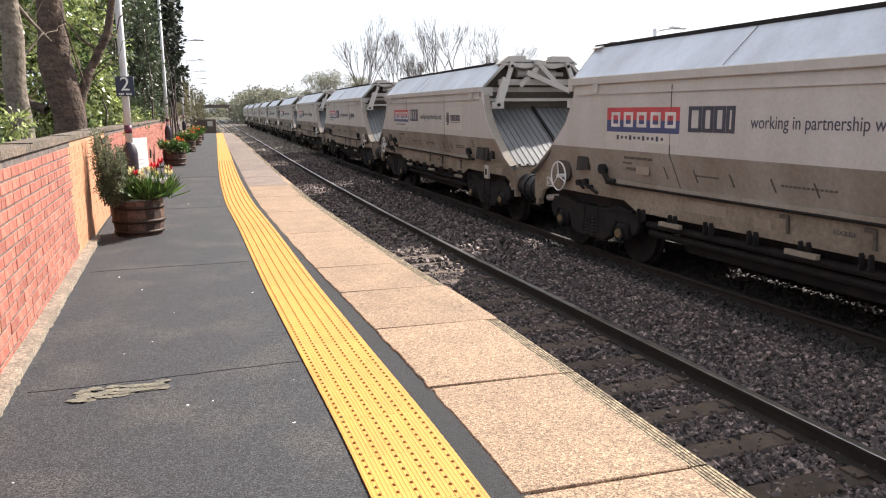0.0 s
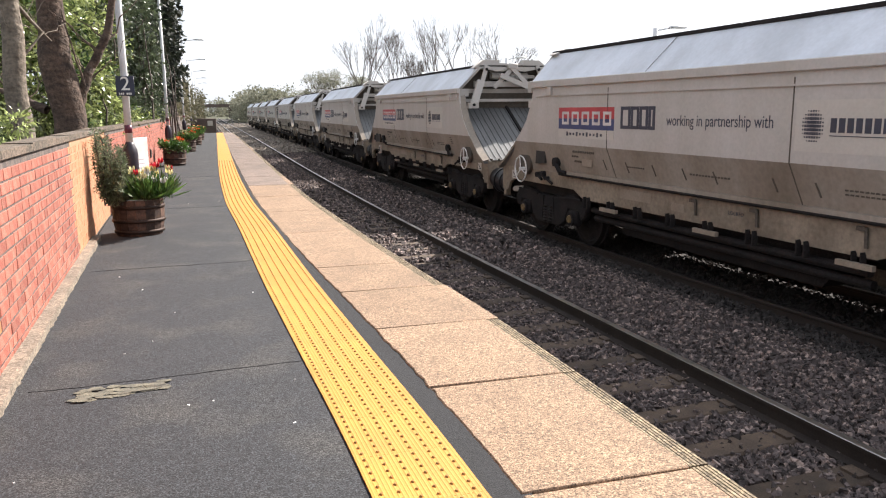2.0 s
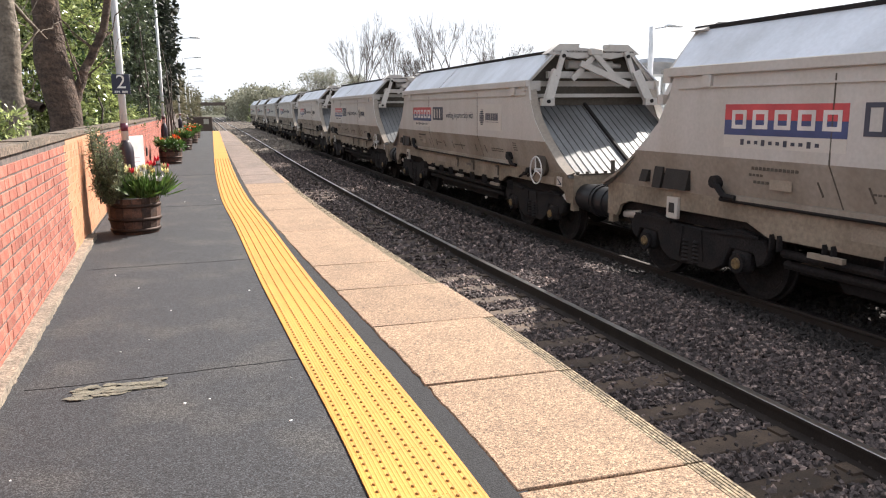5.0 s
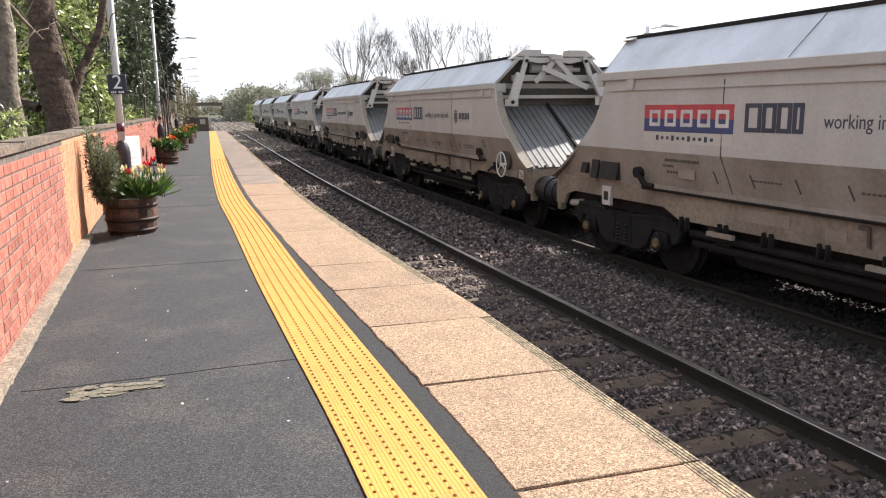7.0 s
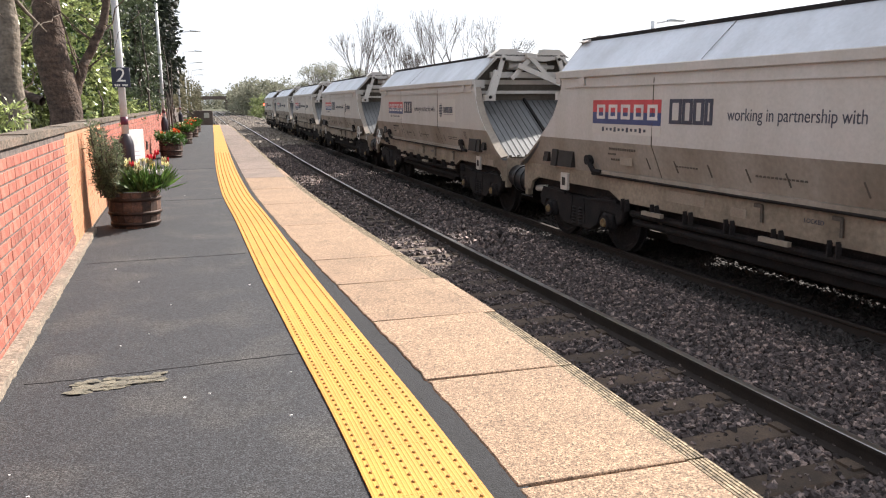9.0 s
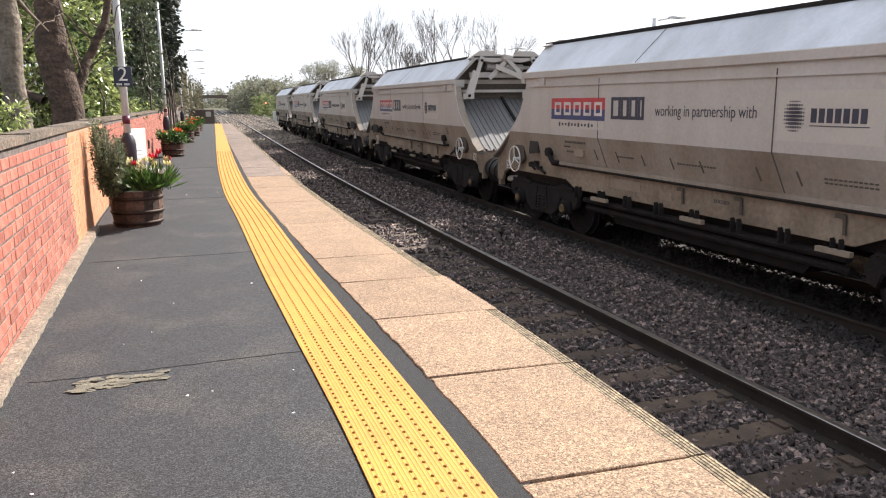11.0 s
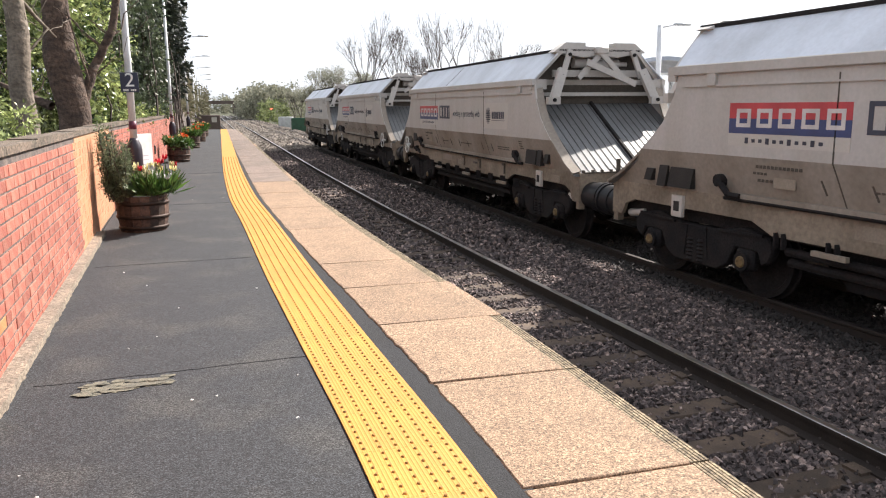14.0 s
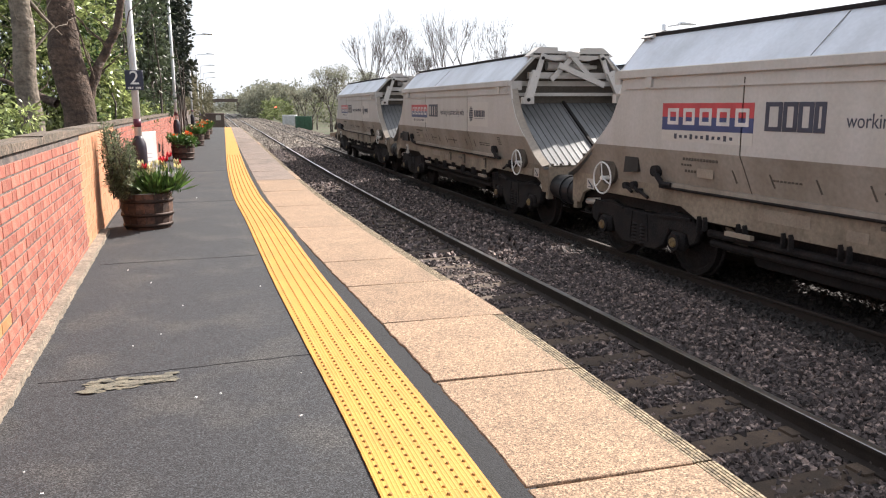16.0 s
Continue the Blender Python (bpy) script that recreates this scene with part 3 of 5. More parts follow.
def courses(y0, y1, bond, pieces, mat_of):
    """Bricks between y0 and y1. pieces: separate objects, else one joined mesh for each material."""
    joined = {}
    meshes = {}
    for c in range(int(WALL_H / COURSE)):
        z = 0.008 + c * COURSE
        header = (c % 4 == 3) if bond == "garden" else False
        y = y0 - rng.random() * 0.02 - (0.1125 if c % 2 else 0)
        while y < y1:
            ln = 0.1025 if header or (bond == "mixed" and rng.random() < 0.45) else 0.215
            a, b = max(y, y0), min(y + ln, y1)
            if b - a > 0.03:
                m = mat_of((a + b) / 2, c)
                proud = rng.uniform(-0.0008, 0.0008) if m is M_BRICK_NEW else rng.uniform(-0.002, 0.002)
                if pieces:
                    key = round(b - a, 3)
                    if key not in meshes:
                        bm = bmesh.new()
                        box(bm, (-0.05, 0, 0), (0.1, key, 0.065), bevel=0.004)
                        me = bpy.data.meshes.new("brick")
                        bm.to_mesh(me)
                        bm.free()
                        me.materials.append(None)
                        meshes[key] = me
                    ob = new("brick", meshes[key])
                    ob.material_slots[0].link = "OBJECT"
                    ob.material_slots[0].material = m
                    ob.parent = wall
                    mid = (a + b) / 2
                    t = (wall_x(mid + 0.05) - wall_x(mid - 0.05)) / 0.1
                    ob.matrix_basis = pose(wall_x(mid) + proud, mid, z + 0.0325, 0, 0, -math.degrees(math.atan(t)))
                else:
                    joined.setdefault(m, []).append((a, b, z, proud))
            y += ln + 0.010
    q = np.array([[1, 3, 7, 5], [0, 1, 5, 4], [2, 6, 7, 3], [4, 5, 7, 6], [0, 2, 3, 1]])
    for m, rows in joined.items():
        v, f = [], []
        for a, b, z, pr in rows:
            n = len(v)
            v += [(wall_x(yy) + (pr if xx else -0.05), yy, zz) for zz in (z, z + 0.065) for yy in (a, b) for xx in (0, 1)]
            f.append(q + n)
        tagged(soup("brickwork", v, np.concatenate(f), m, wall), kind="stuff")


def brick_kind(y, c):
    if y > 7.67 + 0.1 * (c % 2) - 0.012 * c:
        return M_BRICK_NEW
    if y < 4.25 and c in (6, 7, 3) and y > 3.9:
        return M_BRICK_PALE
    return M_BRICK


# ---- goods train ----
HALF, WIDE = 5.43, 1.22
SIZE, DROP = 1.068, -0.155  # the body drawn below grows by SIZE and sinks by DROP onto its bogies
CREASE, EAVE, RIDGE, SILL_TOP, SILL = 1.73, 2.60, 3.17, 1.27, 0.93
END_LINE = [(0.0, SILL_TOP), (0.30, 1.41), (0.60, 1.615), (0.77, CREASE), (0.98, 1.89), (1.18, 2.07), (1.37, 2.38), (1.44, EAVE + 0.02)]  # outline of the sloping ends


def text_mesh(words, size):
    cu = bpy.data.curves.new("lettering", "FONT")
    cu.body, cu.size, cu.extrude = words, size, 0.001
    ob = bpy.data.objects.new("lettering", cu)
    scene.collection.objects.link(ob)
    me = bpy.data.meshes.new_from_object(ob.evaluated_get(bpy.context.evaluated_depsgraph_get()))
    bpy.data.objects.remove(ob)
    return me


def side_rows(y, z, x):
    """Pose of a thing lying on the platform side of the wagon: its x runs away from the far end, its y up."""
    return Matrix(((0, 0, -1, -x), (-1, 0, 0, y), (0, 1, 0, z), (0, 0, 0, 1)))


def a_(v):
    """Wagon coordinate from the distance to the leading end."""
    return v - 5.61


def b_(v):
    """Wagon coordinate from the distance to the rear end."""
    return HALF - v


def low_x(z):
    """Half width of the tilted lower side."""
    return WIDE - 0.12 * (CREASE - z) / (CREASE - SILL_TOP)


def plate(bm, pts, thick):
    """A plate through points on the platform side (y, z, x outward), thickened inwards."""
    lo = [bm.verts.new((-p[2], p[0], p[1])) for p in pts]
    hi = [bm.verts.new((-p[2] + thick, p[0], p[1])) for p in pts]
    n = len(pts)
    bm.faces.new(lo)
    bm.faces.new(hi[::-1])
    for i in range(n):
        bm.faces.new((lo[i], hi[i], hi[(i + 1) % n], lo[(i + 1) % n]))
    return bm


def pair(name, bm, mat, parent, label="", axis=0):
    """A part and its mirror image on the other side (axis 0) or the other end (axis 1). Returns the first."""
    bmesh.ops.recalc_face_normals(bm, faces=bm.faces)
    twin = bm.copy()
    for v in twin.verts:
        v.co[axis] = -v.co[axis]
    bmesh.ops.reverse_faces(twin, faces=twin.faces[:])
    first = part(name, bm, mat, parent, label)
    part(name, twin, mat, parent, label)
    return first


def mark(name, y0, y1, z0, z1, x, mat, parent, label=""):
    """A thin painted panel on the upper side: from y0 (left) to y1, z0 to z1."""
    bm = bmesh.new()
    box(bm, (-x - 0.001, (y0 + y1) / 2, (z0 + z1) / 2), (0.004, abs(y1 - y0), z1 - z0))
    return part(name, bm, mat, parent, label)


WHEEL = 0.46


def axle_profile():
    """A wheel, the axle and the other wheel as one turned solid about the x axis."""
    half = [(0.0, 0.075), (0.66, 0.075), (0.665, 0.16), (0.675, 0.40), (0.68, 0.49), (0.705, 0.49), (0.715, WHEEL), (0.80, WHEEL), (0.81, 0.40), (0.77, 0.37), (0.76, 0.17), (0.80, 0.12), (0.82, 0.075), (0.98, 0.075)]
    return [(-x, r) for x, r in half[:0:-1]] + half


def wheelset_mesh():
    bm = bmesh.new()
    n = 28
    rows = [[bm.verts.new((x, r * math.cos(2 * math.pi * i / n), r * math.sin(2 * math.pi * i / n))) for i in range(n)] for x, r in axle_profile()]
    for a, b in zip(rows[:-1], rows[1:]):
        for i in range(n):
            bm.faces.new((a[i], a[(i + 1) % n], b[(i + 1) % n], b[i]))
    bm.faces.new(rows[0][::-1])
    bm.faces.new(rows[-1])
    bmesh.ops.recalc_face_normals(bm, faces=bm.faces)
    return bm


def bogie(parent, y):
    """A cast three-piece bogie: outside frames with arches over the axle boxes."""
    b = bmesh.new()
    box(b, (0, y, 0.60), (1.9, 0.34, 0.26), bevel=0.03)
    bg = part("bogie", b, M_UNDER, parent, "dark cast steel bogie")
    half = [(1.30, 0.64), (1.22, 0.78), (0.80, 0.86), (0.36, 0.77)]
    low = [(0.40, 0.27), (0.60, 0.38), (0.70, 0.60), (1.06, 0.60), (1.12, 0.44), (1.24, 0.50)]
    b = bmesh.new()
    prism(b, [(y - u, z) for u, z in half] + [(y + u, z) for u, z in half[::-1]] + [(y + u, z) for u, z in low[::-1]] + [(y - u, z) for u, z in low], -1.10, -0.98)
    bmesh.ops.bevel(b, geom=b.edges[:], offset=0.02, segments=1, affect="EDGES", clamp_overlap=True)
    pair("side_frame", b, M_UNDER, bg, "cranked side frame")
    for u in (-0.22, 0.22):
        b = bmesh.new()
        bar(b, (-1.10, y + u, 0.36), (-1.10, y + u * 0.8, 0.76), 0.05, 0.03, up=(1, 0, 0))
        pair("frame_rib", b, M_UNDER, bg)
    for u in (-1, 1):
        b = bmesh.new()
        bar(b, (-1.11, y + u * 1.15, 0.80), (-1.11, y + u * 0.4, 0.77), 0.03, 0.03)
        pair("brake_rod", b, M_UNDER, bg)
    for k in (-0.10, 0.10):
        b = bmesh.new()
        turned([(0.085 if i % 2 else 0.064, 0.30 + 0.025 * i) for i in range(13)], 12, b, (-1.05, y + k, 0))
        pair("spring", b, M_UNDER, bg)
    s = 1 if y > 0 else -1
    b = bmesh.new()
    rod(b, (-1.02, y + s * 1.16, 0.78), (-1.02, y + s * 1.52, 0.74), 0.055, seg=12)
    pair("brake_cylinder", b, M_LABEL, bg, "pale grey brake cylinder")
    for k in (-0.87, 0.87):
        ws = part("wheelset", wheelset_mesh(), M_UNDER, bg, "dark steel wheels on an axle")
        ws.location = (0, y + k, WHEEL)
        x = bmesh.new()
        box(x, (-1.05, y + k, WHEEL + 0.02), (0.14, 0.30, 0.26), bevel=0.04)
        rod(x, (-1.10, y + k, WHEEL), (-1.16, y + k, WHEEL), 0.115, seg=16)
        axle = pair("axle_box", x, M_UNDER, bg, "dark axle box")
        x = bmesh.new()
        rod(x, (-1.155, y + k, WHEEL), (-1.18, y + k, WHEEL), 0.072, 0.06, seg=16)
        for i in range(3):
            rod(x, (-1.17, y + k + 0.038 * math.cos(2.094 * i), WHEEL + 0.038 * math.sin(2.094 * i)), (-1.19, y + k + 0.038 * math.cos(2.094 * i), WHEEL + 0.038 * math.sin(2.094 * i)), 0.012, seg=6)
        pair("axle_cap", x, M_CAP, bg, "ochre axle end cap with three bolts")
    return bg


WORDS = text_mesh("working in partnership with", 0.185)
LOCKED = text_mesh("LOCKED", 0.062)


def wagon(wheel_leads):
    """A bogie hopper; wheel_leads: its handwheel stands at the leading end, else at the other."""
    w = thing("hopper_wagon", "dusty grey covered bogie hopper wagon with sloping ribbed ends", "railway wagon", "wagons of the goods train")
    up = [(v - HALF, z) for v, z in END_LINE[:2:-1]]
    top = plate(bmesh.new(), [(p[0], p[1], WIDE) for p in up] + [(-p[0], p[1], WIDE) for p in up[::-1]], 0.03)
    side = pair("side", top, M_WAGON, w, "grey painted upper side plate")
    lw = bmesh.new()
    pts = [(v - HALF, z) for v, z in END_LINE[3::-1]]
    plate(lw, [(p[0], p[1], low_x(p[1])) for p in pts] + [(-p[0], p[1], low_x(p[1])) for p in pts[::-1]], 0.03)
    pair("lower_side", lw, M_WAGON_LOW, w, "tilted lower side plate, soiled brown")
    # folded ledge and sill
    lb = bmesh.new()
    bar(lb, (-low_x(1.30) - 0.028, a_(2.5), 1.30), (-low_x(1.30) - 0.028, a_(8.6), 1.30), 0.06, 0.05)
    box(lb, (-low_x(1.36) - 0.03, a_(2.5), 1.345), (0.06, 0.05, 0.15))
    pair("ledge", lb, M_WAGON_LOW, w)
    sb = bmesh.new()
    foot = [(HALF, SILL_TOP), (HALF, SILL - 0.10), (HALF - 0.22, SILL - 0.10), (HALF - 0.30, SILL + 0.05), (HALF - 0.5, SILL + 0.12), (HALF - 2.6, SILL + 0.12), (HALF - 2.9, SILL)]
    plate(sb, [(-y, z, 1.10) for y, z in foot] + [(y, z, 1.10) for y, z in foot[::-1]], 0.05)
    sill = pair("sill", sb, M_SILL, w, "dusty sill plate")
    # brackets, handles and tie points below the sill
    for k, v in enumerate((2.6, 3.25, 3.9, 4.6, 5.3, 6.0, 6.7, 7.35, 8.0)):
        for d in (-0.05, 0.05):
            b = bmesh.new()
            prism(b, [(a_(v) + d - 0.008, SILL + 0.02), (a_(v) + d - 0.008, SILL - 0.11), (a_(v) + d + 0.008, SILL - 0.11), (a_(v) + d + 0.008, SILL + 0.05)], -1.16, -1.09)
            pair("bracket", b, M_UNDER, sill)
        if k % 3 == 1:
            b = bmesh.new()
            bar(b, (-1.16, a_(v) - 0.2, SILL - 0.07), (-1.16, a_(v) + 0.2, SILL - 0.07), 0.05, 0.05)
            pair("tie_bar", b, M_NOTICE, sill, "dusty tie bar")
    # discharge gear and pipes between the bogies
    g = bmesh.new()
    box(g, (0, 0, 0.95), (1.9, 2 * HALF - 0.3, 0.14))
    frame_ = part("underframe", g, M_UNDER, w, "dark underframe")
    g = bmesh.new()
    prism(g, [(-2.15, 0.98), (-1.75, 0.5), (1.75, 0.5), (2.15, 0.98)], -0.87, -0.37)
    pair("discharge_chute", g, M_UNDER, frame_, "dark discharge chute")
    for z, x in ((0.78, 1.0), (0.66, 0.95)):
        g = bmesh.new()
        rod(g, (-x, -2.4, z), (-x, 2.4, z), 0.045, seg=8)
        pair("pipe", g, M_UNDER, frame_)
    # roof: eaves rail, side sheets, flat lid
    e = bmesh.new()
    box(e, (-WIDE - 0.005, 0.04, EAVE + 0.055), (0.07, 8.02, 0.11), bevel=0.01)
    pair("eaves_rail", e, M_WAGON, w, "grey eaves rail")
    r = bmesh.new()
    plate(r, [(-3.96, EAVE + 0.11, WIDE - 0.01), (-3.92, RIDGE, 0.74), (4.20, RIDGE, 0.74), (4.04, EAVE + 0.11, WIDE - 0.01)], 0.025)
    roof = pair("roof_sheet", r, M_ROOF, w, "smooth pale sloping roof sheet")
    r = bmesh.new()
    box(r, (0, 0.14, RIDGE + 0.005), (1.54, 8.16, 0.05), bevel=0.01)
    part("lid", r, M_UNDER, roof, "dark lid edge along the top")
    r = bmesh.new()
    for v in (6.5,):
        bar(r, (-WIDE - 0.002, a_(v), EAVE + 0.12), (-0.743, a_(v), RIDGE + 0.002), 0.007, 0.004, up=(0.7, 0, 0.7))
    pair("roof_seam", r, M_SEAM, roof)
    rb = bmesh.new()
    for v in (-3.4, 3.4):
        box(rb, (-WIDE - 0.012, v, EAVE - 0.06), (0.05, 0.14, 0.14), bevel=0.008)
    box(rb, (-WIDE - 0.008, 0, EAVE - 0.125), (0.03, 7.8, 0.02))
    pair("rib", rb, M_WAGON, w)
    # bulkheads under the roof ends, painted dark for the shade inside
    k = bmesh.new()
    plate_pts = [(-WIDE + 0.04, EAVE - 0.3), (WIDE - 0.04, EAVE - 0.3), (WIDE - 0.04, EAVE + 0.1), (0.72, RIDGE - 0.03), (-0.72, RIDGE - 0.03), (-WIDE + 0.04, EAVE + 0.1)]
    for y0, y1 in ((-3.64, -3.59), (3.59, 3.64)):
        k = bmesh.new()
        lo = [k.verts.new((p[0], y0, p[1])) for p in plate_pts]
        hi = [k.verts.new((p[0], y1, p[1])) for p in plate_pts]
        k.faces.new(lo)
        k.faces.new(hi[::-1])
        for i in range(6):
            k.faces.new((lo[i], lo[(i + 1) % 6], hi[(i + 1) % 6], hi[i]))
        bmesh.ops.recalc_face_normals(k, faces=k.faces)
        part("bulkhead", k, M_SEAM, w, "end bulkhead, painted dark for the shade inside")
    # vertical seams on the sides
    for v in (4.05, 7.35):
        sm = bmesh.new()
        bar(sm, (-WIDE - 0.001, a_(v), CREASE), (-WIDE - 0.001, a_(v), EAVE - 0.05), 0.016, 0.004, up=(1, 0, 0))
        pair("seam", sm, M_SEAM, side)
        sm = bmesh.new()
        bar(sm, (-low_x(CREASE) - 0.001, a_(v), CREASE), (-low_x(SILL_TOP) - 0.001, a_(v) - 0.12, SILL_TOP), 0.014, 0.004, up=(1, 0, 0))
        pair("seam", sm, M_SEAM, side)
    # ends
    for s in (-1, 1):
        slope_end(w, s)
    # lettering: coloured panels without letters, and the words
    X = WIDE
    logo = mark("logo_panel", a_(8.72), a_(7.18), 2.125, 2.285, X, M_RED, side, "red upper half of the company panel")
    mark("logo_panel_low", a_(8.72), a_(7.18), 1.97, 2.125, X, M_BLUE, side, "blue lower half of the company panel")
    mark("caption_panel", a_(8.72), a_(7.18), 1.84, 1.966, X, M_LABEL, side, "pale caption panel")
    for i in range(5):
        y0 = a_(8.62) - 0.29 * i
        bm = bmesh.new()
        z0, z1 = 2.035, 2.225
        for d in (0.03, 0.19):
            box(bm, (-X - 0.004, y0 - d, (z0 + z1) / 2), (0.004, 0.045, z1 - z0))
        for zz in (z0 + 0.02, z1 - 0.02):
            box(bm, (-X - 0.0042, y0 - 0.11, zz), (0.004, 0.20, 0.04))
        part("logo_shape", bm, M_LETTER, logo)
    bm = bmesh.new()
    for i in range(11):
        box(bm, (-X - 0.004, a_(8.45) - 0.095 * i, 1.90), (0.004, 0.045, 0.035 if i % 3 else 0.06))
    tagged(part("caption_writing", bm, M_INK, side), kind="stuff")
    # four dark plain shapes of the operator's mark
    for i, wd in enumerate((0.21, 0.17, 0.17, 0.12)):
        y0 = a_(7.02) - (0, 0.235, 0.43, 0.625)[i]
        bm = bmesh.new()
        z0, z1 = 2.0, 2.29
        for d in (0.025, wd - 0.01):
            box(bm, (-X - 0.003, y0 - d, (z0 + z1) / 2), (0.004, 0.05, z1 - z0))
        for zz in (z0 + 0.022, z1 - 0.022):
            box(bm, (-X - 0.0032, y0 - wd / 2 - 0.01, zz), (0.004, wd - 0.02, 0.044))
        part("operator_mark", bm, M_INK, side)
    ob = new("lettering", WORDS)
    ob.data.materials.clear()
    ob.data.materials.append(M_INK)
    ob.parent = side
    ob.matrix_basis = side_rows(a_(6.03), 2.06, X + 0.002) @ Matrix.Diagonal((0.84, 1, 1, 1))
    mark("sponsor_panel", a_(4.0), a_(2.78), 1.85, 2.33, X, M_LABEL, side, "pale sponsor panel")
    bm = bmesh.new()
    for i in range(-4, 5):
        for j in range(-4, 5):
            u, v = i / 4.6, j / 4.6
            if u * u + v * v < 0.95:
                k = math.sqrt(max(0.05, 1 - u * u - v * v))
                box(bm, (-X - 0.005, a_(3.79) + u * 0.135, 2.09 + v * 0.16), (0.004, 0.022 * k + 0.004, 0.026 * k + 0.004))
    tagged(part("globe_mark", bm, M_INK, side, "dotted dark globe emblem"), kind="stuff")
    bm = bmesh.new()
    for i in range(7):
        y0 = a_(3.58) - 0.092 * i
        box(bm, (-X - 0.005, y0 - 0.03, 2.10), (0.004, 0.066, 0.13))
    box(bm, (-X - 0.005, a_(3.26), 2.005), (0.004, 0.66, 0.008))
    tagged(part("sponsor_writing", bm, M_INK, side, "dark plain shapes with a thin rule"), kind="stuff")
    # small notices on the lower side
    bm = bmesh.new()
    for v, z, ln, hh in ((8.3, 1.645, 0.62, 0.045), (8.35, 1.57, 0.2, 0.03), (8.3, 1.50, 0.22, 0.04), (6.9, 1.5, 0.4, 0.02), (5.6, 1.5, 0.7, 0.022), (3.4, 1.52, 0.6, 0.016), (3.4, 1.48, 0.6, 0.016), (2.3, 1.66, 0.16, 0.018), (2.3, 1.62, 0.16, 0.018), (2.3, 1.58, 0.16, 0.018), (2.28, 1.54, 0.16, 0.018)):
        n = max(2, int(ln / 0.05))
        for i in range(n):
            box(bm, (-low_x(z) - 0.001, a_(v) - i * ln / n, z), (0.003, 0.75 * ln / n, hh))
    tagged(part("notice_writing", bm, M_SEAM, w, "small dark stencilled notices"), kind="stuff")
    for v, z, sy, sz in ((7.95, 1.52, 0.28, 0.17), (5.9, 1.07, 0.24, 0.1), (6.8, 1.12, 0.7, 0.13), (1.0, 1.12, 0.3, 0.11)):
        bm = bmesh.new()
        box(bm, (-(low_x(z) if z > SILL_TOP else 1.10) - 0.003, a_(v), z), (0.004, sy, sz))
        part("notice_plate", bm, M_NOTICE, w, "dusty notice plate")
    ob = new("lettering", LOCKED)
    ob.data.materials.clear()
    ob.data.materials.append(M_INK)
    ob.parent = sill
    ob.matrix_basis = side_rows(a_(5.0), 1.10, 1.104)
    for v in (7.5, 6.95, 6.35, 5.75, 5.2, 4.3, 3.75):
        bm = bmesh.new()
        bar(bm, (-low_x(1.55) - 0.003, a_(v), 1.56), (-low_x(1.42) - 0.003, a_(v) - 0.05, 1.42), 0.018, 0.008, up=(1, 0, 0))
        part("strap", bm, M_SEAM, w)
    for v in (5.55, 4.55, 3.2):
        bm = bmesh.new()
        bar(bm, (-1.115, a_(v), 1.20), (-1.125, a_(v) - 0.02, 1.02), 0.03, 0.02, up=(1, 0, 0))
        box(bm, (-1.115, a_(v) + 0.05, 1.19), (0.03, 0.1, 0.04))
        part("latch", bm, M_SEAM, w, "dark door latch")
    # openings and handwheel at the two ends of the side
    lead = 1 if wheel_leads else -1
    yw = -4.42 if wheel_leads else 4.36
    # Raised disc whose dark colour stands for the shading of a recess.
    bm = bmesh.new()
    rod(bm, (-1.10, yw + 0.03, 1.37), (-1.16, yw + 0.03, 1.37), 0.20, seg=28)
    part("wheel_recess", bm, M_SEAM, w, "round recess drawn as a disc painted dark for its shade")
    bm = bmesh.new()
    ring(bm, (-1.26, yw, 1.27), (1, 0, 0), 0.215, 0.012, 32, 6)
    for a in (80, 200, 320):
        rod(bm, (-1.26, yw, 1.27), (-1.26, yw + 0.22 * math.cos(radians(a)), 1.27 + 0.22 * math.sin(radians(a))), 0.010, seg=6)
    rod(bm, (-1.10, yw, 1.27), (-1.28, yw, 1.27), 0.03, seg=10)
    part("handwheel", bm, M_WHITE, w, "pale three-spoked handwheel")
    for d, wd, hh in (((0.95, 0.14, 0.15), (1.22, 0.16, 0.26), (1.56, 0.42, 0.24))):
        bm = bmesh.new()
        yy = b_(d - 0.05) if wheel_leads else a_(d + 0.25)
        prism(bm, [(yy - wd / 2 + 0.03, 1.42 - hh / 2), (yy + wd / 2 + 0.03, 1.42 - hh / 2), (yy + wd / 2 - 0.03, 1.42 + hh / 2), (yy - wd / 2 - 0.03, 1.42 + hh / 2)], -1.19, -1.10)
        part("opening", bm, M_HOLE_SHADE, w, "rectangular opening drawn as a plate painted dark for its shade")
    for v, z in ((2.50, 1.43), (8.85, 1.45)):
        bm = bmesh.new()
        rod(bm, (-1.12, a_(v), z), (-1.23, a_(v), z), 0.07, seg=12)
        rod(bm, (-1.21, a_(v), z), (-1.21, a_(v) - 0.16, z - 0.14), 0.035, seg=8)
        rod(bm, (-1.21, a_(v) - 0.16, z - 0.14), (-1.18, a_(v) - 0.3, z - 0.15), 0.03, seg=8)
        part("shaft_end", bm, M_UNDER, w, "dark shaft end of the door gear")
    if not wheel_leads:
        bm = bmesh.new()
        prism(bm, [(3.64, 1.41), (3.96, 1.38), (3.92, 1.66), (3.62, 1.68)], -1.185, -1.10)
        part("opening", bm, M_HOLE_SHADE, w, "square opening drawn as a plate painted dark for its shade")
    bm = bmesh.new()
    box(bm, (-1.12, lead * 4.02, 1.07), (0.05, 0.20, 0.26), bevel=0.006)
    step = part("step_plate", bm, M_LABEL, w, "pale bracket plate with a square hole")
    bm = bmesh.new()
    box(bm, (-1.146, lead * 4.02, 1.07), (0.006, 0.10, 0.12))
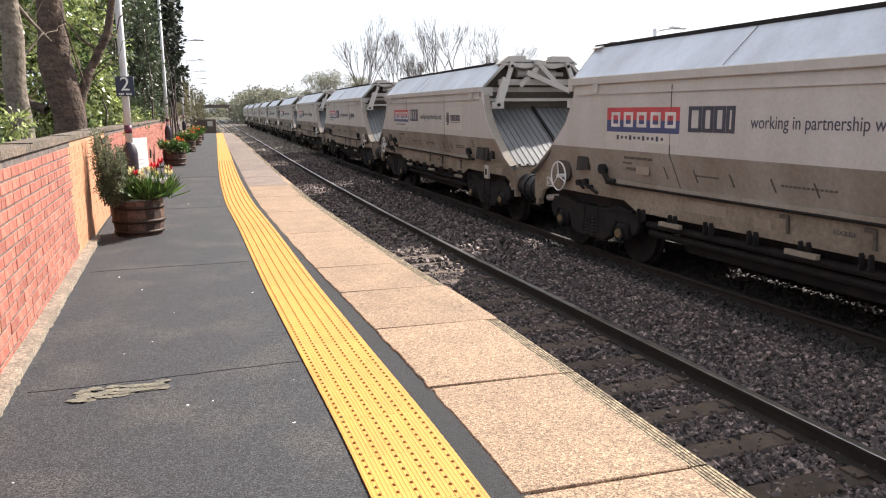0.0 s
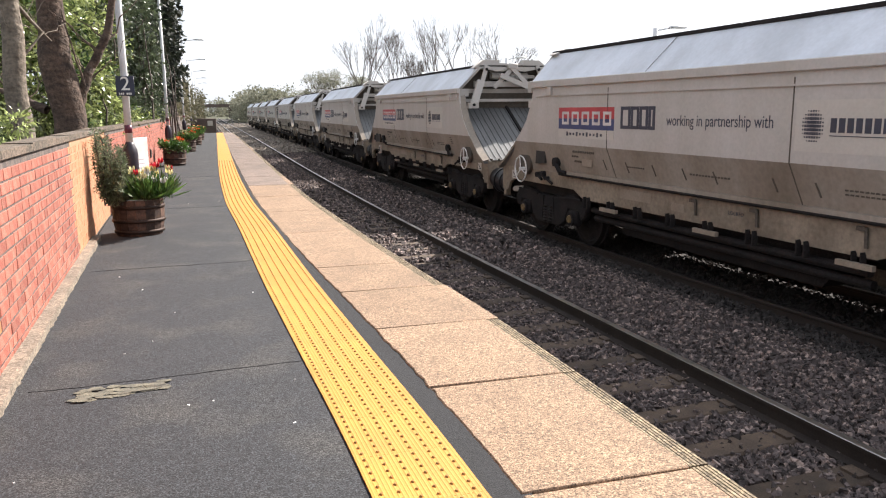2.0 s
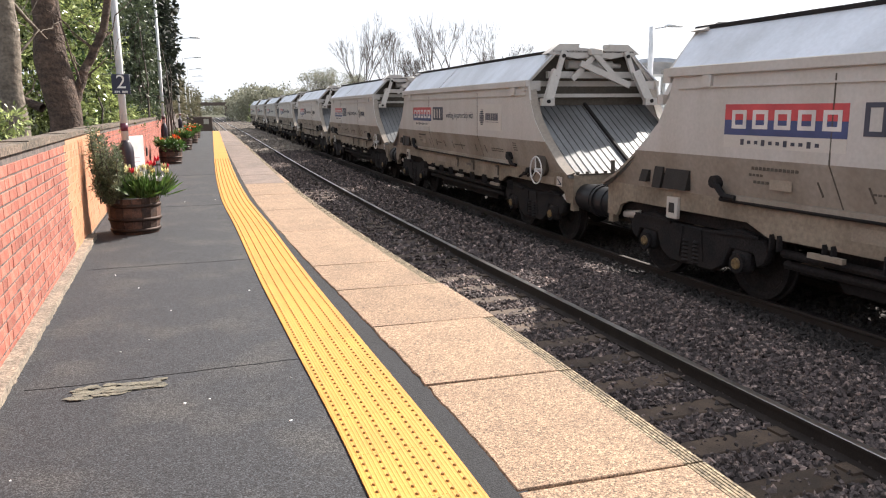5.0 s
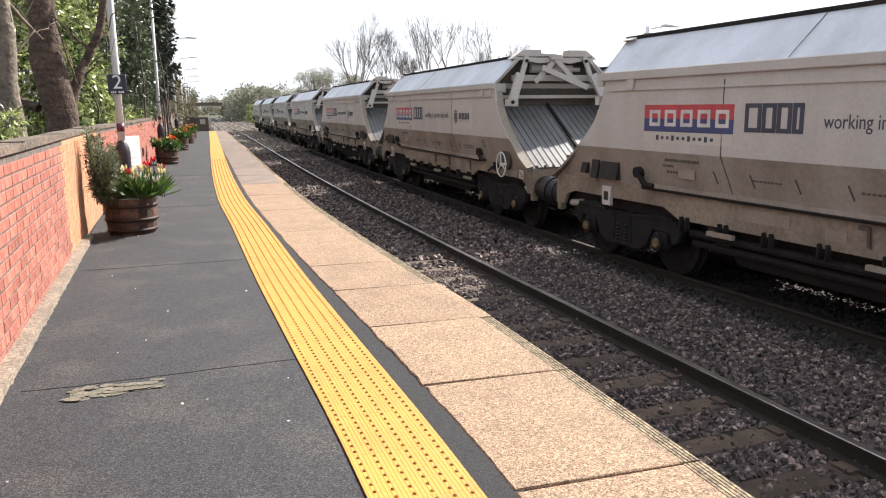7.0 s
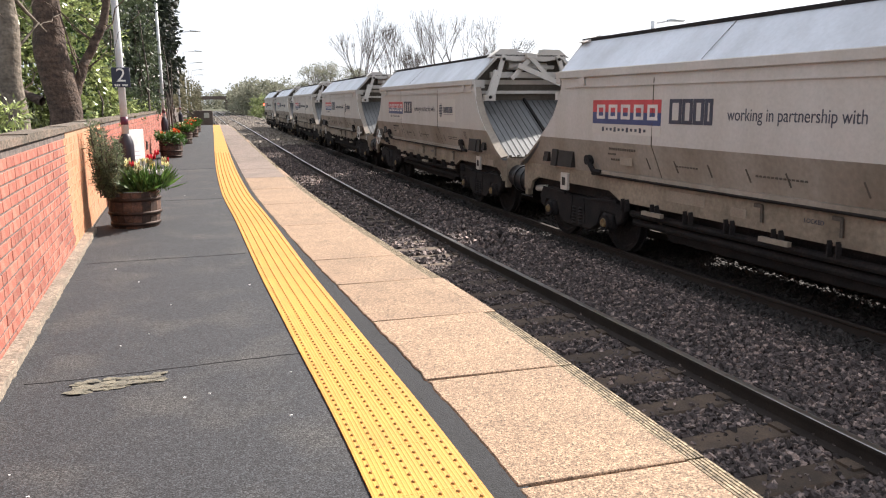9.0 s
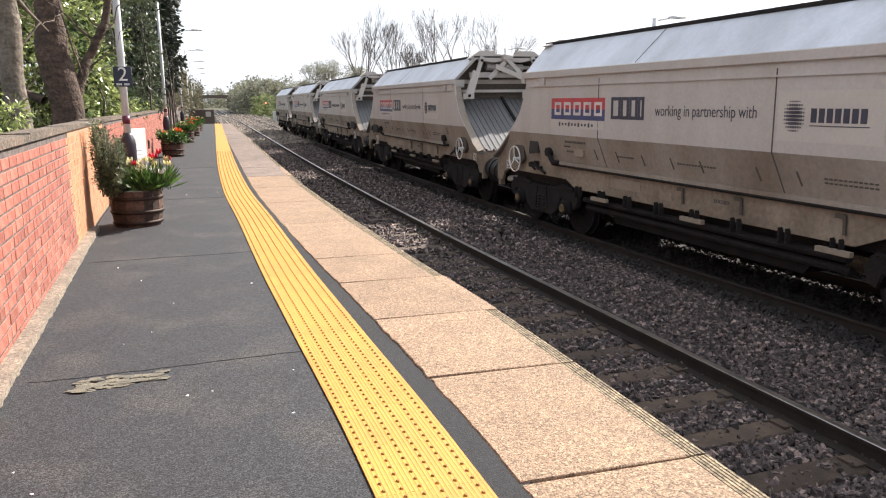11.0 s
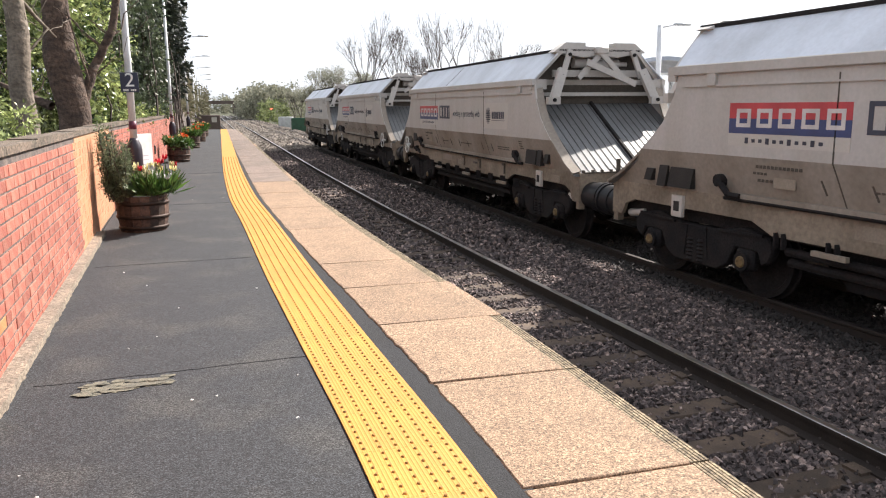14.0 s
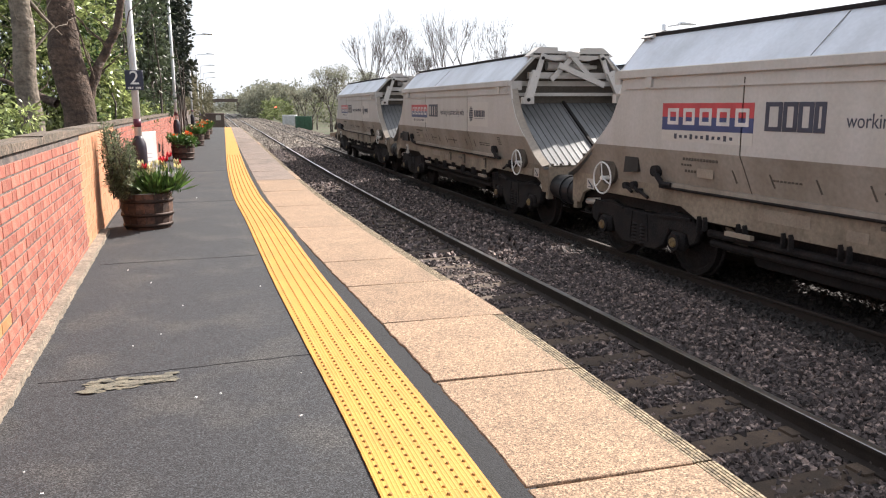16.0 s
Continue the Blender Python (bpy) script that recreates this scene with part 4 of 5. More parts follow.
    part("hole", bm, M_HOLE_SHADE, step)
    # brake valve beside the handwheel, and a small placard towards the end
    for k, (d, z, ln, r) in enumerate(((0.40, 1.20, 0.16, 0.045), (0.58, 1.22, 0.10, 0.05), (0.72, 1.16, 0.2, 0.03))):
        bm = bmesh.new()
        y0 = yw - math.copysign(d, yw)
        rod(bm, (-1.10, y0, z), (-1.17, y0, z), r, seg=10)
        rod(bm, (-1.15, y0, z), (-1.15, y0 - math.copysign(ln, yw), z - 0.07), 0.022, seg=7)
        part("brake_valve", bm, M_UNDER, w, "dark brake valve")
    bm = bmesh.new()
    y0 = yw + math.copysign(0.55, yw)
    box(bm, (-1.108, y0, 1.13), (0.006, 0.19, 0.15))
    pl = part("placard", bm, M_LABEL, w, "small pale placard with a dark mark")
    bm = bmesh.new()
    bar(bm, (-1.112, y0 - 0.06, 1.09), (-1.112, y0 + 0.06, 1.17), 0.022, 0.004, up=(1, 0, 0))
    bar(bm, (-1.112, y0 - 0.07, 1.085), (-1.112, y0 + 0.05, 1.085), 0.012, 0.004, up=(1, 0, 0))
    part("placard_mark", bm, M_INK, pl)
    # Dark rod added under the ledge to draw its shadow line.
    bm = bmesh.new()
    rod(bm, (-low_x(1.27) - 0.045, -3.05, 1.262), (-low_x(1.27) - 0.045, 3.2, 1.262), 0.024, seg=8)
    pair("door_shaft", bm, M_UNDER, w, "long dark rod added as the shadow line under the ledge")
    grow = Matrix.Translation((0, 0, DROP)) @ Matrix.Diagonal((SIZE, SIZE, SIZE, 1))
    for ob in w.children_recursive:
        if ob.name.startswith("lettering"):
            ob.matrix_basis = grow @ ob.matrix_basis
        else:
            ob.data.transform(grow)
    for y in (-4.04, 4.04):
        bogie(w, y)
    return w


def slope_end(w, s):
    """The sloping ribbed end with its door gear; s: -1 leading end, 1 trailing end."""
    at_end = lambda v: s * (HALF - v)  # y from the distance to this end
    f = lambda v: s * (5.61 - v) + (0.25 if s > 0 else 0.0)  # y of the gear over the end
    n = 12
    bm = bmesh.new()

    def path(i):
        t = i / n
        v, z = 1.93 * t, SILL_TOP - 0.02 + 1.13 * t ** 1.05
        return v, z

    rows = [[bm.verts.new((x, at_end(v), z + d)) for x, d in ((-1.185, -0.002), (1.185, -0.002), (1.185, -0.034), (-1.185, -0.034))] for v, z in map(path, range(n + 1))]
    for a, b in zip(rows[:-1], rows[1:]):
        for i in range(4):
            bm.faces.new((a[i], a[(i + 1) % 4], b[(i + 1) % 4], b[i]))
    bm.faces.new(rows[0][::-1])
    bm.faces.new(rows[-1])
    bmesh.ops.recalc_face_normals(bm, faces=bm.faces)
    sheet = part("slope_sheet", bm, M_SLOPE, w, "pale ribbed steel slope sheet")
    bm = bmesh.new()
    for i in range(18):
        x = -1.02 + 2.04 * i / 17
        for j in range(0, n, 2):
            (v0, z0), (v1, z1) = path(j), path(j + 2)
            bar(bm, (x, at_end(v0), z0 + 0.002), (x, at_end(v1), z1 + 0.002), 0.011, 0.010)
    tagged(part("slope_rib", bm, M_RIB, sheet), kind="stuff")
    bm = bmesh.new()
    for j in range(0, n, 2):
        (v0, z0), (v1, z1) = path(j), path(j + 2)
        bar(bm, (0, at_end(v0), z0 + 0.02), (0, at_end(v1), z1 + 0.02), 0.045, 0.05)
    part("centre_rib", bm, M_UNDER, sheet, "dark rib down the middle of the slope sheet")
    # side flanges of the end
    bm = bmesh.new()
    out = END_LINE[:-1] + [(1.44, EAVE - 0.06)]
    rows = [[bm.verts.new((x, at_end(v + dv), z + dz)) for x, dv, dz in ((-1.21, 0, 0), (-1.07, 0.01, 0.03), (-1.07, 0.03, 0.0), (-1.21, 0.02, -0.03))] for v, z in out]
    for a, b in zip(rows[:-1], rows[1:]):
        for i in range(4):
            bm.faces.new((a[i], a[(i + 1) % 4], b[(i + 1) % 4], b[i]))
    bm.faces.new(rows[0][::-1])
    bm.faces.new(rows[-1])
    pair("end_flange", bm, M_WAGON_LOW, w, "pale flange along the sloping end")
    # headstock with a row of studs and a lamp iron
    bm = bmesh.new()
    box(bm, (0, at_end(0.03), 1.10), (2.18, 0.08, 0.33), bevel=0.01)
    hd = part("headstock", bm, M_SILL, w, "dusty headstock beam")
    bm = bmesh.new()
    for i in range(14):
        box(bm, (-1.02 + 0.156 * i, at_end(0.02), 1.285), (0.03, 0.05, 0.05))
    bar(bm, (-1.02, at_end(0.0), 1.27), (1.02, at_end(0.0), 1.27), 0.05, 0.02)
    box(bm, (-0.45, at_end(-0.01), 1.37), (0.05, 0.04, 0.2))
    tagged(part("lamp_iron", bm, M_SEAM, hd), kind="stuff")
    bm = bmesh.new()
    for x in (-0.87,):
        rod(bm, (x, at_end(0), 0.93), (x, at_end(-0.21), 0.93), 0.20, seg=20)
        rod(bm, (x, at_end(-0.21), 0.93), (x, at_end(-0.42), 0.93), 0.215, seg=20)
        rod(bm, (x, at_end(-0.42), 0.93), (x, at_end(-0.47), 0.93), 0.235, seg=24)
    pair("buffer", bm, M_BLACK, w, "black cylindrical buffer")
    bm = bmesh.new()
    rod(bm, (0, at_end(0), 0.98), (0, at_end(-0.47), 0.95), 0.06, seg=8)
    part("coupling", bm, M_BLACK, w, "black coupling")
    for x in (-0.25, 0.25):
        bm = bmesh.new()
        tube(bm, [(x, at_end(-0.47 * i / 8), 0.9 - 0.32 * math.sin(math.pi * i / 10)) for i in range(9)], 0.024)
        part("brake_hose", bm, M_BLACK, w, "black brake hose")
    bm = bmesh.new()
    for x in (-1.04,):
        box(bm, (x, at_end(0.06), 0.86), (0.09, 0.10, 0.28))
    pair("step_iron", bm, M_SILL, w)
    # gear over the end: beams, levers, braces, cylinder
    ye = f(1.77)
    bm = bmesh.new()
    # raised top beam in two humps
    for d in (-1, 1):
        crown = 3.30 if s < 0 else 3.235
        lo = [(d * 0.86, 3.14), (d * 0.64, crown), (d * 0.28, crown), (d * 0.28, 3.24), (0, 3.22), (0, 3.10), (d * 0.32, 3.06), (d * 0.66, 3.12)]
        v0 = [bm.verts.new((x, f(1.67), z)) for x, z in lo]
        v1 = [bm.verts.new((x, f(1.90), z)) for x, z in lo]
        bm.faces.new(v0)
        bm.faces.new(v1[::-1])
        for i in range(len(lo)):
            bm.faces.new((v0[i], v0[(i + 1) % len(lo)], v1[(i + 1) % len(lo)], v1[i]))
    bmesh.ops.recalc_face_normals(bm, faces=bm.faces)
    gear = part("top_beam", bm, M_WAGON, w, "grey top beam over the end gear")
    bm = bmesh.new()
    bar(bm, (-0.82, ye, 2.80), (0.82, ye, 2.80), 0.08, 0.11)
    bar(bm, (-WIDE, f(1.97), EAVE + 0.06), (WIDE, f(1.97), EAVE + 0.06), 0.06, 0.09)
    for d in (-1, 1):
        bar(bm, (d * WIDE * 0.99, f(1.84), EAVE + 0.02), (d * WIDE * 0.99, f(1.72), EAVE + 0.02), 0.07, 0.17)
        box(bm, (d * 1.1, f(1.71), EAVE + 0.02), (0.26, 0.05, 0.16))
        bar(bm, (d * 1.17, f(1.78), EAVE + 0.08), (d * 0.72, f(1.70), RIDGE - 0.02), 0.05, 0.07)
    part("cross_beam", bm, M_WAGON, gear)
    for d in (-1, 1):
        bm = bmesh.new()
        bar(bm, (d * 0.58, f(1.63), 3.18), (d * 0.74, f(1.59), 2.72), 0.085, 0.05, up=(0, 1, 0))
        bar(bm, (d * 0.74, f(1.57), 2.86), (d * 0.95, f(1.45), 2.34), 0.15, 0.08, up=(0, 1, 0))
        box(bm, (d * 0.96, f(1.44), 2.35), (0.22, 0.10, 0.12))
        part("lever", bm, M_WAGON, gear, "grey door lever")
        bm = bmesh.new()
        rod(bm, (d * 0.96, f(1.37), 2.36), (d * 0.96, f(1.50), 2.36), 0.032, seg=10)
        part("pin", bm, M_UNDER, gear)
        bm = bmesh.new()
        rod(bm, (d * 0.77, f(1.51), 2.75), (d * 0.77, f(1.67), 2.75), 0.03, seg=10)
        part("pin", bm, M_UNDER, gear)
        bm = bmesh.new()
        rod(bm, (d * 0.60, f(1.57), 3.1), (d * 0.60, f(1.67), 3.1), 0.03, seg=10)
        part("pin", bm, M_UNDER, gear)
    bm = bmesh.new()
    bar(bm, (0.02, f(1.65), 3.14), (-0.42, f(1.63), 2.72), 0.09, 0.04, up=(0, 1, 0))
    bar(bm, (-0.02, f(1.61), 3.14), (0.46, f(1.59), 2.66), 0.09, 0.04, up=(0, 1, 0))
    bar(bm, (-0.30, f(1.57), 2.98), (0.62, f(1.55), 2.62), 0.10, 0.04, up=(0, 1, 0))
    box(bm, (0, f(1.63), 3.17), (0.24, 0.1, 0.12), bevel=0.02)
    part("brace", bm, M_WAGON, gear, "crossed grey braces")
    bm = bmesh.new()
    rod(bm, (-0.40, f(1.89), 2.98), (0.45, f(1.89), 2.96), 0.085, seg=14)
    rod(bm, (0.45, f(1.89), 2.96), (0.62, f(1.89), 2.96), 0.04, seg=10)
    bar(bm, (-0.42, f(1.87), 3.08), (0.1, f(1.87), 3.08), 0.05, 0.03)
    part("cylinder", bm, M_WAGON, gear, "grey door cylinder")
    bm = bmesh.new()
    bar(bm, (-1.1, f(1.85), 2.46), (1.1, f(1.85), 2.46), 0.06, 0.06)
    part("upper_edge", bm, M_WAGON, sheet)


PITCH = 11.805 * SIZE
lead_wagon = wagon(True)
other_wagon = wagon(False)
WAGONS = []
for i, leads in enumerate((False, False, True, True, True, False, True, False, True, True)):
    src = lead_wagon if leads else other_wagon
    WAGONS.append(src if src not in WAGONS else copy_thing(src, Matrix.Identity(4)))


def wagon_pose(mid):
    """A wagon on the far track, its middle at y = mid, both bogies on the line."""
    a, b = mid - 4.04, mid + 4.04
    xa, xb = far_x(a), far_x(b)
    return pose((xa + xb) / 2, mid, RAIL_Z, 0, 0, -math.degrees(math.atan2(xb - xa, b - a)))


def train_y(i, t):
    """Where the middle of wagon i is: the speed is nearly steady."""
    return 6.816 + PITCH * i - 5.538 * t - 0.0031 * t * t

# ---- lamp posts along the platform ----


def lamp_post(x, y, h, sign=False):
    p = thing("lamp_post", "white lamp post with a dark base and a single arm", "lamp post", "platform lamp posts", at=pose(x, y, 0))
    part("base", turned([(0.10, 0), (0.10, 0.80), (0.092, 0.86), (0.062, 0.93), (0.05, 0.96)], 20), M_POSTDARK, p, "dark purple cylindrical base")
    part("shaft", turned([(0.048, 0.94), (0.047, 2.2), (0.038, h)], 16), M_POST, p, "white painted shaft")
    part("band", turned([(0.0505, 1.08), (0.0505, 1.19)], 16), M_BAND, p, "maroon band")
    bm = bmesh.new()
    rod(bm, (0, 0, h - 0.05), (0.75, 0, h + 0.03), 0.022, seg=8)
    arm = part("arm", bm, M_POST, p)
    bm = bmesh.new()
    box(bm, (0.95, 0, h + 0.035), (0.50, 0.17, 0.07), bevel=0.025)
    part("lantern", bm, M_STEEL, arm, "flat grey lantern")
    return p


lamp_post(-1.085, 11.4, 4.8, True)
for y in (25.0, 40.5, 55.5, 70.5, 85.5, 100.5):
    lamp_post(-1.25, y, 4.8)
sign = thing("platform_sign", "navy square sign with a white numeral on the post", "sign", at=pose(-1.085, 11.4, 0))
bm = bmesh.new()
box(bm, (0.01, -0.075, 1.71), (0.232, 0.015, 0.262), bevel=0.003)
bd = part("board", bm, M_SIGN, sign, "navy sign board")
num = new("numeral", text_mesh("2", 0.26))
num.data.materials.append(M_WHITE)
num.parent = sign
num.matrix_basis = Matrix(((1, 0, 0, -0.052), (0, 0, -1, -0.084), (0, 1, 0, 1.655), (0, 0, 0, 1)))
bm = bmesh.new()
for i in range(7):
    if i != 3:
        box(bm, (-0.065 + 0.024 * i, -0.0835, 1.608), (0.018, 0.003, 0.026))
part("caption_bars", bm, M_WHITE, sign)
bm = bmesh.new()
for z in (1.62, 1.80):
    rod(bm, (0, 0, z - 0.012), (0, 0, z + 0.012), 0.07, seg=16)
part("clamp", bm, M_STEEL, sign)

# white poster board standing by the wall behind the tub
nb = thing("poster_board", "white poster board standing by the wall", "notice board", at=pose(-1.19, 13.8, 0, 0, 0, 52))
bm = bmesh.new()
box(bm, (0, 0, 0.53), (0.44, 0.03, 0.82), bevel=0.006)
part("board", bm, M_WHITE, nb)
M_PRINT = material("print_grey", (0.55, 0.47, 0.52), 0.5, 0, 0.1, 4, 40, 0)
for i in range(5):
    bm = bmesh.new()
    box(bm, (0, -0.0165, 0.30 + 0.07 * i), (0.22, 0.003, 0.012))
    part("print_bar", bm, M_PRINT, nb)
for d in (-0.13, 0.13):
    bm = bmesh.new()
    box(bm, (d, 0.02, 0.1), (0.03, 0.03, 0.2))
    part("leg", bm, M_STEEL, nb)

# ---- plants ----


def leaves(n, place, size, slim=0.5, droop=0.0, seed=1, curl=0.25):
    """n folded leaves; place(rng, n) gives points and outward ways."""
    g = np.random.default_rng(seed)
    p, out = place(g, n)
    d = out + g.normal(scale=0.7, size=(n, 3))
    d[:, 2] -= droop
    d /= np.linalg.norm(d, axis=1)[:, None]
    s = np.cross(d, g.normal(size=(n, 3)))
    s /= np.linalg.norm(s, axis=1)[:, None]
    u = np.cross(s, d)
    ln = size * g.uniform(0.6, 1.3, (n, 1))
    w = ln * slim * 0.5
    v = np.stack([p, p + d * ln * 0.5 + s * w + u * w * curl, p + d * ln, p + d * ln * 0.5 - s * w + u * w * curl], 1)
    f = np.arange(4 * n).reshape(n, 4)
    return v.reshape(-1, 3), f


def clumps(centres, radius, shell=0.55):
    """Places leaves in uneven clumps about the centres."""
    c = np.array(centres, float)

    def place(g, n):
        k = g.integers(len(c), size=n)
        d = g.normal(size=(n, 3))
        d /= np.linalg.norm(d, axis=1)[:, None]
        r = radius[k % len(radius)][:, None] if isinstance(radius, np.ndarray) else radius
        return c[k] + d * r * (shell + (1 - shell) * g.random((n, 1))) * g.uniform(0.7, 1.1, (n, 1)), d

    return place


def branch(bm, a, b, r0, r1, wob=0.05, n=5, seg=8, seed=0):
    """A bent, tapering limb."""
    g = random.Random(seed)
    a, b = Vector(a), Vector(b)
    pts = [a.lerp(b, i / n) + (Vector((g.uniform(-1, 1), g.uniform(-1, 1), g.uniform(-0.4, 0.4))) * wob if 0 < i < n else Vector()) for i in range(n + 1)]
    d = (b - a).normalized()
    q = d.to_track_quat("Z", "Y").to_matrix()
    rows = []
    for i, p in enumerate(pts):
        r = r0 + (r1 - r0) * i / n
        rows.append([bm.verts.new(p + q @ Vector((r * math.cos(2 * math.pi * k / seg), r * math.sin(2 * math.pi * k / seg), 0)) * g.uniform(0.97, 1.03)) for k in range(seg)])
    for x, y in zip(rows[:-1], rows[1:]):
        for k in range(seg):
            bm.faces.new((x[k], x[(k + 1) % seg], y[(k + 1) % seg], y[k]))
    bm.faces.new(rows[-1])
    return pts


def bush(name, label, centres, radius, n, size, mat, seed, slim=0.45, stems=True):
    t = thing(name, label, "bush")
    v, f = leaves(n, clumps(centres, radius), size, slim, 0.35, seed)
    soup("foliage", v, f, mat, t)
    if not stems:
        return t
    bm = bmesh.new()
    c = np.array(centres)
    for i in range(0, len(c), max(1, len(c) // 14)):
        branch(bm, (c[i][0] + 0.2, c[i][1] + 0.1, 0.3), c[i], 0.03, 0.012, 0.1, 4, 5, i)
    tagged(part("stem", bm, M_TWIG, t), kind="stuff")
    return t


g0 = random.Random(11)


def cloud(n, x, y, z):
    return [(g0.uniform(*x), g0.uniform(*y), g0.uniform(*z)) for _ in range(n)]


rad = np.array([0.22, 0.32, 0.42, 0.28])
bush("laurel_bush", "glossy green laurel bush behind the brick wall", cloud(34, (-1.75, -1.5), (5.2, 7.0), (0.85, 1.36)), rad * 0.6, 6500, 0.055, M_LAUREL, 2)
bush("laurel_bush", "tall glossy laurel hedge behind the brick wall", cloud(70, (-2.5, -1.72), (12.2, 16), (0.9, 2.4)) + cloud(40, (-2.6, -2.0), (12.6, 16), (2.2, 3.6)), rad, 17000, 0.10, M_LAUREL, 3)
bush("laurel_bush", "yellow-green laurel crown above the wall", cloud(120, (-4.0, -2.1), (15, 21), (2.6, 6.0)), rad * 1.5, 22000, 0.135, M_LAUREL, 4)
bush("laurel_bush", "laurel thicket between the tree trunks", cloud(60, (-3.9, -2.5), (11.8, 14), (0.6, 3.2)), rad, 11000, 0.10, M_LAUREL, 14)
# Dark leaf layer added behind the laurel so that its gaps look shaded.
bush("ivy_bank", "dark leaf layer added behind the laurel for shaded gaps", cloud(110, (-5.5, -3.2), (12.5, 16), (0.6, 4.6)), rad * 1.4, 12000, 0.13, M_IVY, 5)
bush("ivy_tree", "dark ivy-clad tree beyond the laurel", cloud(70, (-2.9, -1.95), (18, 24), (0.9, 5.6)) + cloud(70, (-2.3, -1.55), (23, 27), (0.9, 6.2)), rad * 1.4, 22000, 0.12, M_IVY, 6, 0.6)
bush("conifer", "dark conifer standing above the hedge", cloud(50, (-1.75, -1.3), (28, 31), (2.0, 6.6)) + cloud(36, (-1.7, -1.1), (27, 31), (2.6, 5.4)), rad * 1.3, 13000, 0.2, M_CONIFER, 7, 0.5)
bush("hedge", "brown and green hedge along the far wall", cloud(150, (-3.0, -1.7), (33, 70), (0.6, 3.4)), rad * 2.2, 15000, 0.28, M_HEDGE, 8)
bush("hedge", "green hedge at the platform end", cloud(80, (-3.4, -1.1), (72, 110), (-0.5, 3.2)), rad * 2.2, 11000, 0.32, M_HEDGE, 9)
bush("ivy_bank", "low ivy hanging over the wall top", cloud(70, (-1.9, -1.6), (15, 34), (0.9, 1.35)), rad * 0.7, 6000, 0.11, M_LAUREL, 12)


def trunk_tree(label, base, seed, limbs, mat, trunk):
    t = thing("tree", label, "tree")
    bm = bmesh.new()
    rows = []
    knots = [line([(p[2], q) for p, q in zip([n[0] for n in trunk], vals)]) for vals in ([n[0][0] for n in trunk], [n[0][1] for n in trunk], [n[1] for n in trunk])]
    z0, z1 = trunk[0][0][2], trunk[-1][0][2]
    for z in steps(z0, z1, 48):
        cx, cy, r = (f(z) for f in knots)
        rows.append([bm.verts.new((cx + r * (1 + 0.07 * noise.noise(Vector((2 * math.cos(6.2832 * k / 18), 2 * math.sin(6.2832 * k / 18), z * 3 + seed)))) * math.cos(6.2832 * k / 18), cy + r * math.sin(6.2832 * k / 18), z)) for k in range(18)])
    for a, b in zip(rows[:-1], rows[1:]):
        for k in range(18):
            bm.faces.new((a[k], a[(k + 1) % 18], b[(k + 1) % 18], b[k]))
    smooth(part("trunk", bm, mat, t))
    for k, (a, b, r0, r1) in enumerate(limbs):
        bm = bmesh.new()
        pts = branch(bm, a, b, r0, r1, 0.012, 6, 10, seed + 20 + k)
        gg = random.Random(seed + k)
        for j in range(4):
            p = pts[2 + j % 4]
            branch(bm, p, p + Vector((gg.uniform(-0.6, 0.6), gg.uniform(-0.6, 0.6), gg.uniform(0.1, 0.9))), min(0.012, r1 * 0.5), 0.004, 0.05, 4, 5, j)
        smooth(part("limb", bm, mat, t))
    return t


trunk_tree("thick leaning tree trunk forking above the wall", None, 3, [((-1.63, 11.0, 1.45), (-1.444, 11.1, 1.946), 0.070, 0.056), ((-1.444, 11.1, 1.946), (-1.212, 11.1, 2.375), 0.056, 0.052), ((-1.212, 11.1, 2.375), (-0.98, 11.1, 3.4), 0.052, 0.035), ((-2.0, 11.0, 1.40), (-2.8, 11.4, 1.75), 0.06, 0.02), ((-1.50, 10.8, 1.70), (-1.69, 10.8, 2.6), 0.014, 0.008), ((-1.50, 11.1, 1.75), (-1.2, 11.2, 2.05), 0.016, 0.005)], M_BARK, [((-1.72, 11.0, 0.2), 0.25), ((-1.74, 11.0, 1.08), 0.20), ((-1.735, 11.0, 1.30), 0.198), ((-1.785, 11.0, 1.655), 0.212), ((-1.847, 11.0, 2.0), 0.20), ((-1.842, 11.0, 2.35), 0.172), ((-1.85, 11.0, 2.7), 0.158), ((-1.92, 11.0, 4.4), 0.13)])
trunk_tree("pale slender tree trunk behind the laurel", None, 5, [((-2.05, 10.0, 2.6), (-1.75, 10.3, 2.2), 0.03, 0.010), ((-2.05, 10.0, 2.9), (-1.7, 10.4, 3.3), 0.03, 0.012), ((-2.08, 10.0, 1.9), (-1.8, 10.2, 2.3), 0.02, 0.008)], M_BARK_PALE, [((-2.08, 10.0, 0.2), 0.15), ((-2.095, 10.0, 1.18), 0.125), ((-2.125, 10.0, 1.63), 0.122), ((-2.11, 10.0, 1.94), 0.12), ((-2.09, 10.0, 2.25), 0.115), ((-2.105, 10.0, 2.56), 0.11), ((-2.12, 10.0, 4.2), 0.10)])

# ---- flower tubs ----


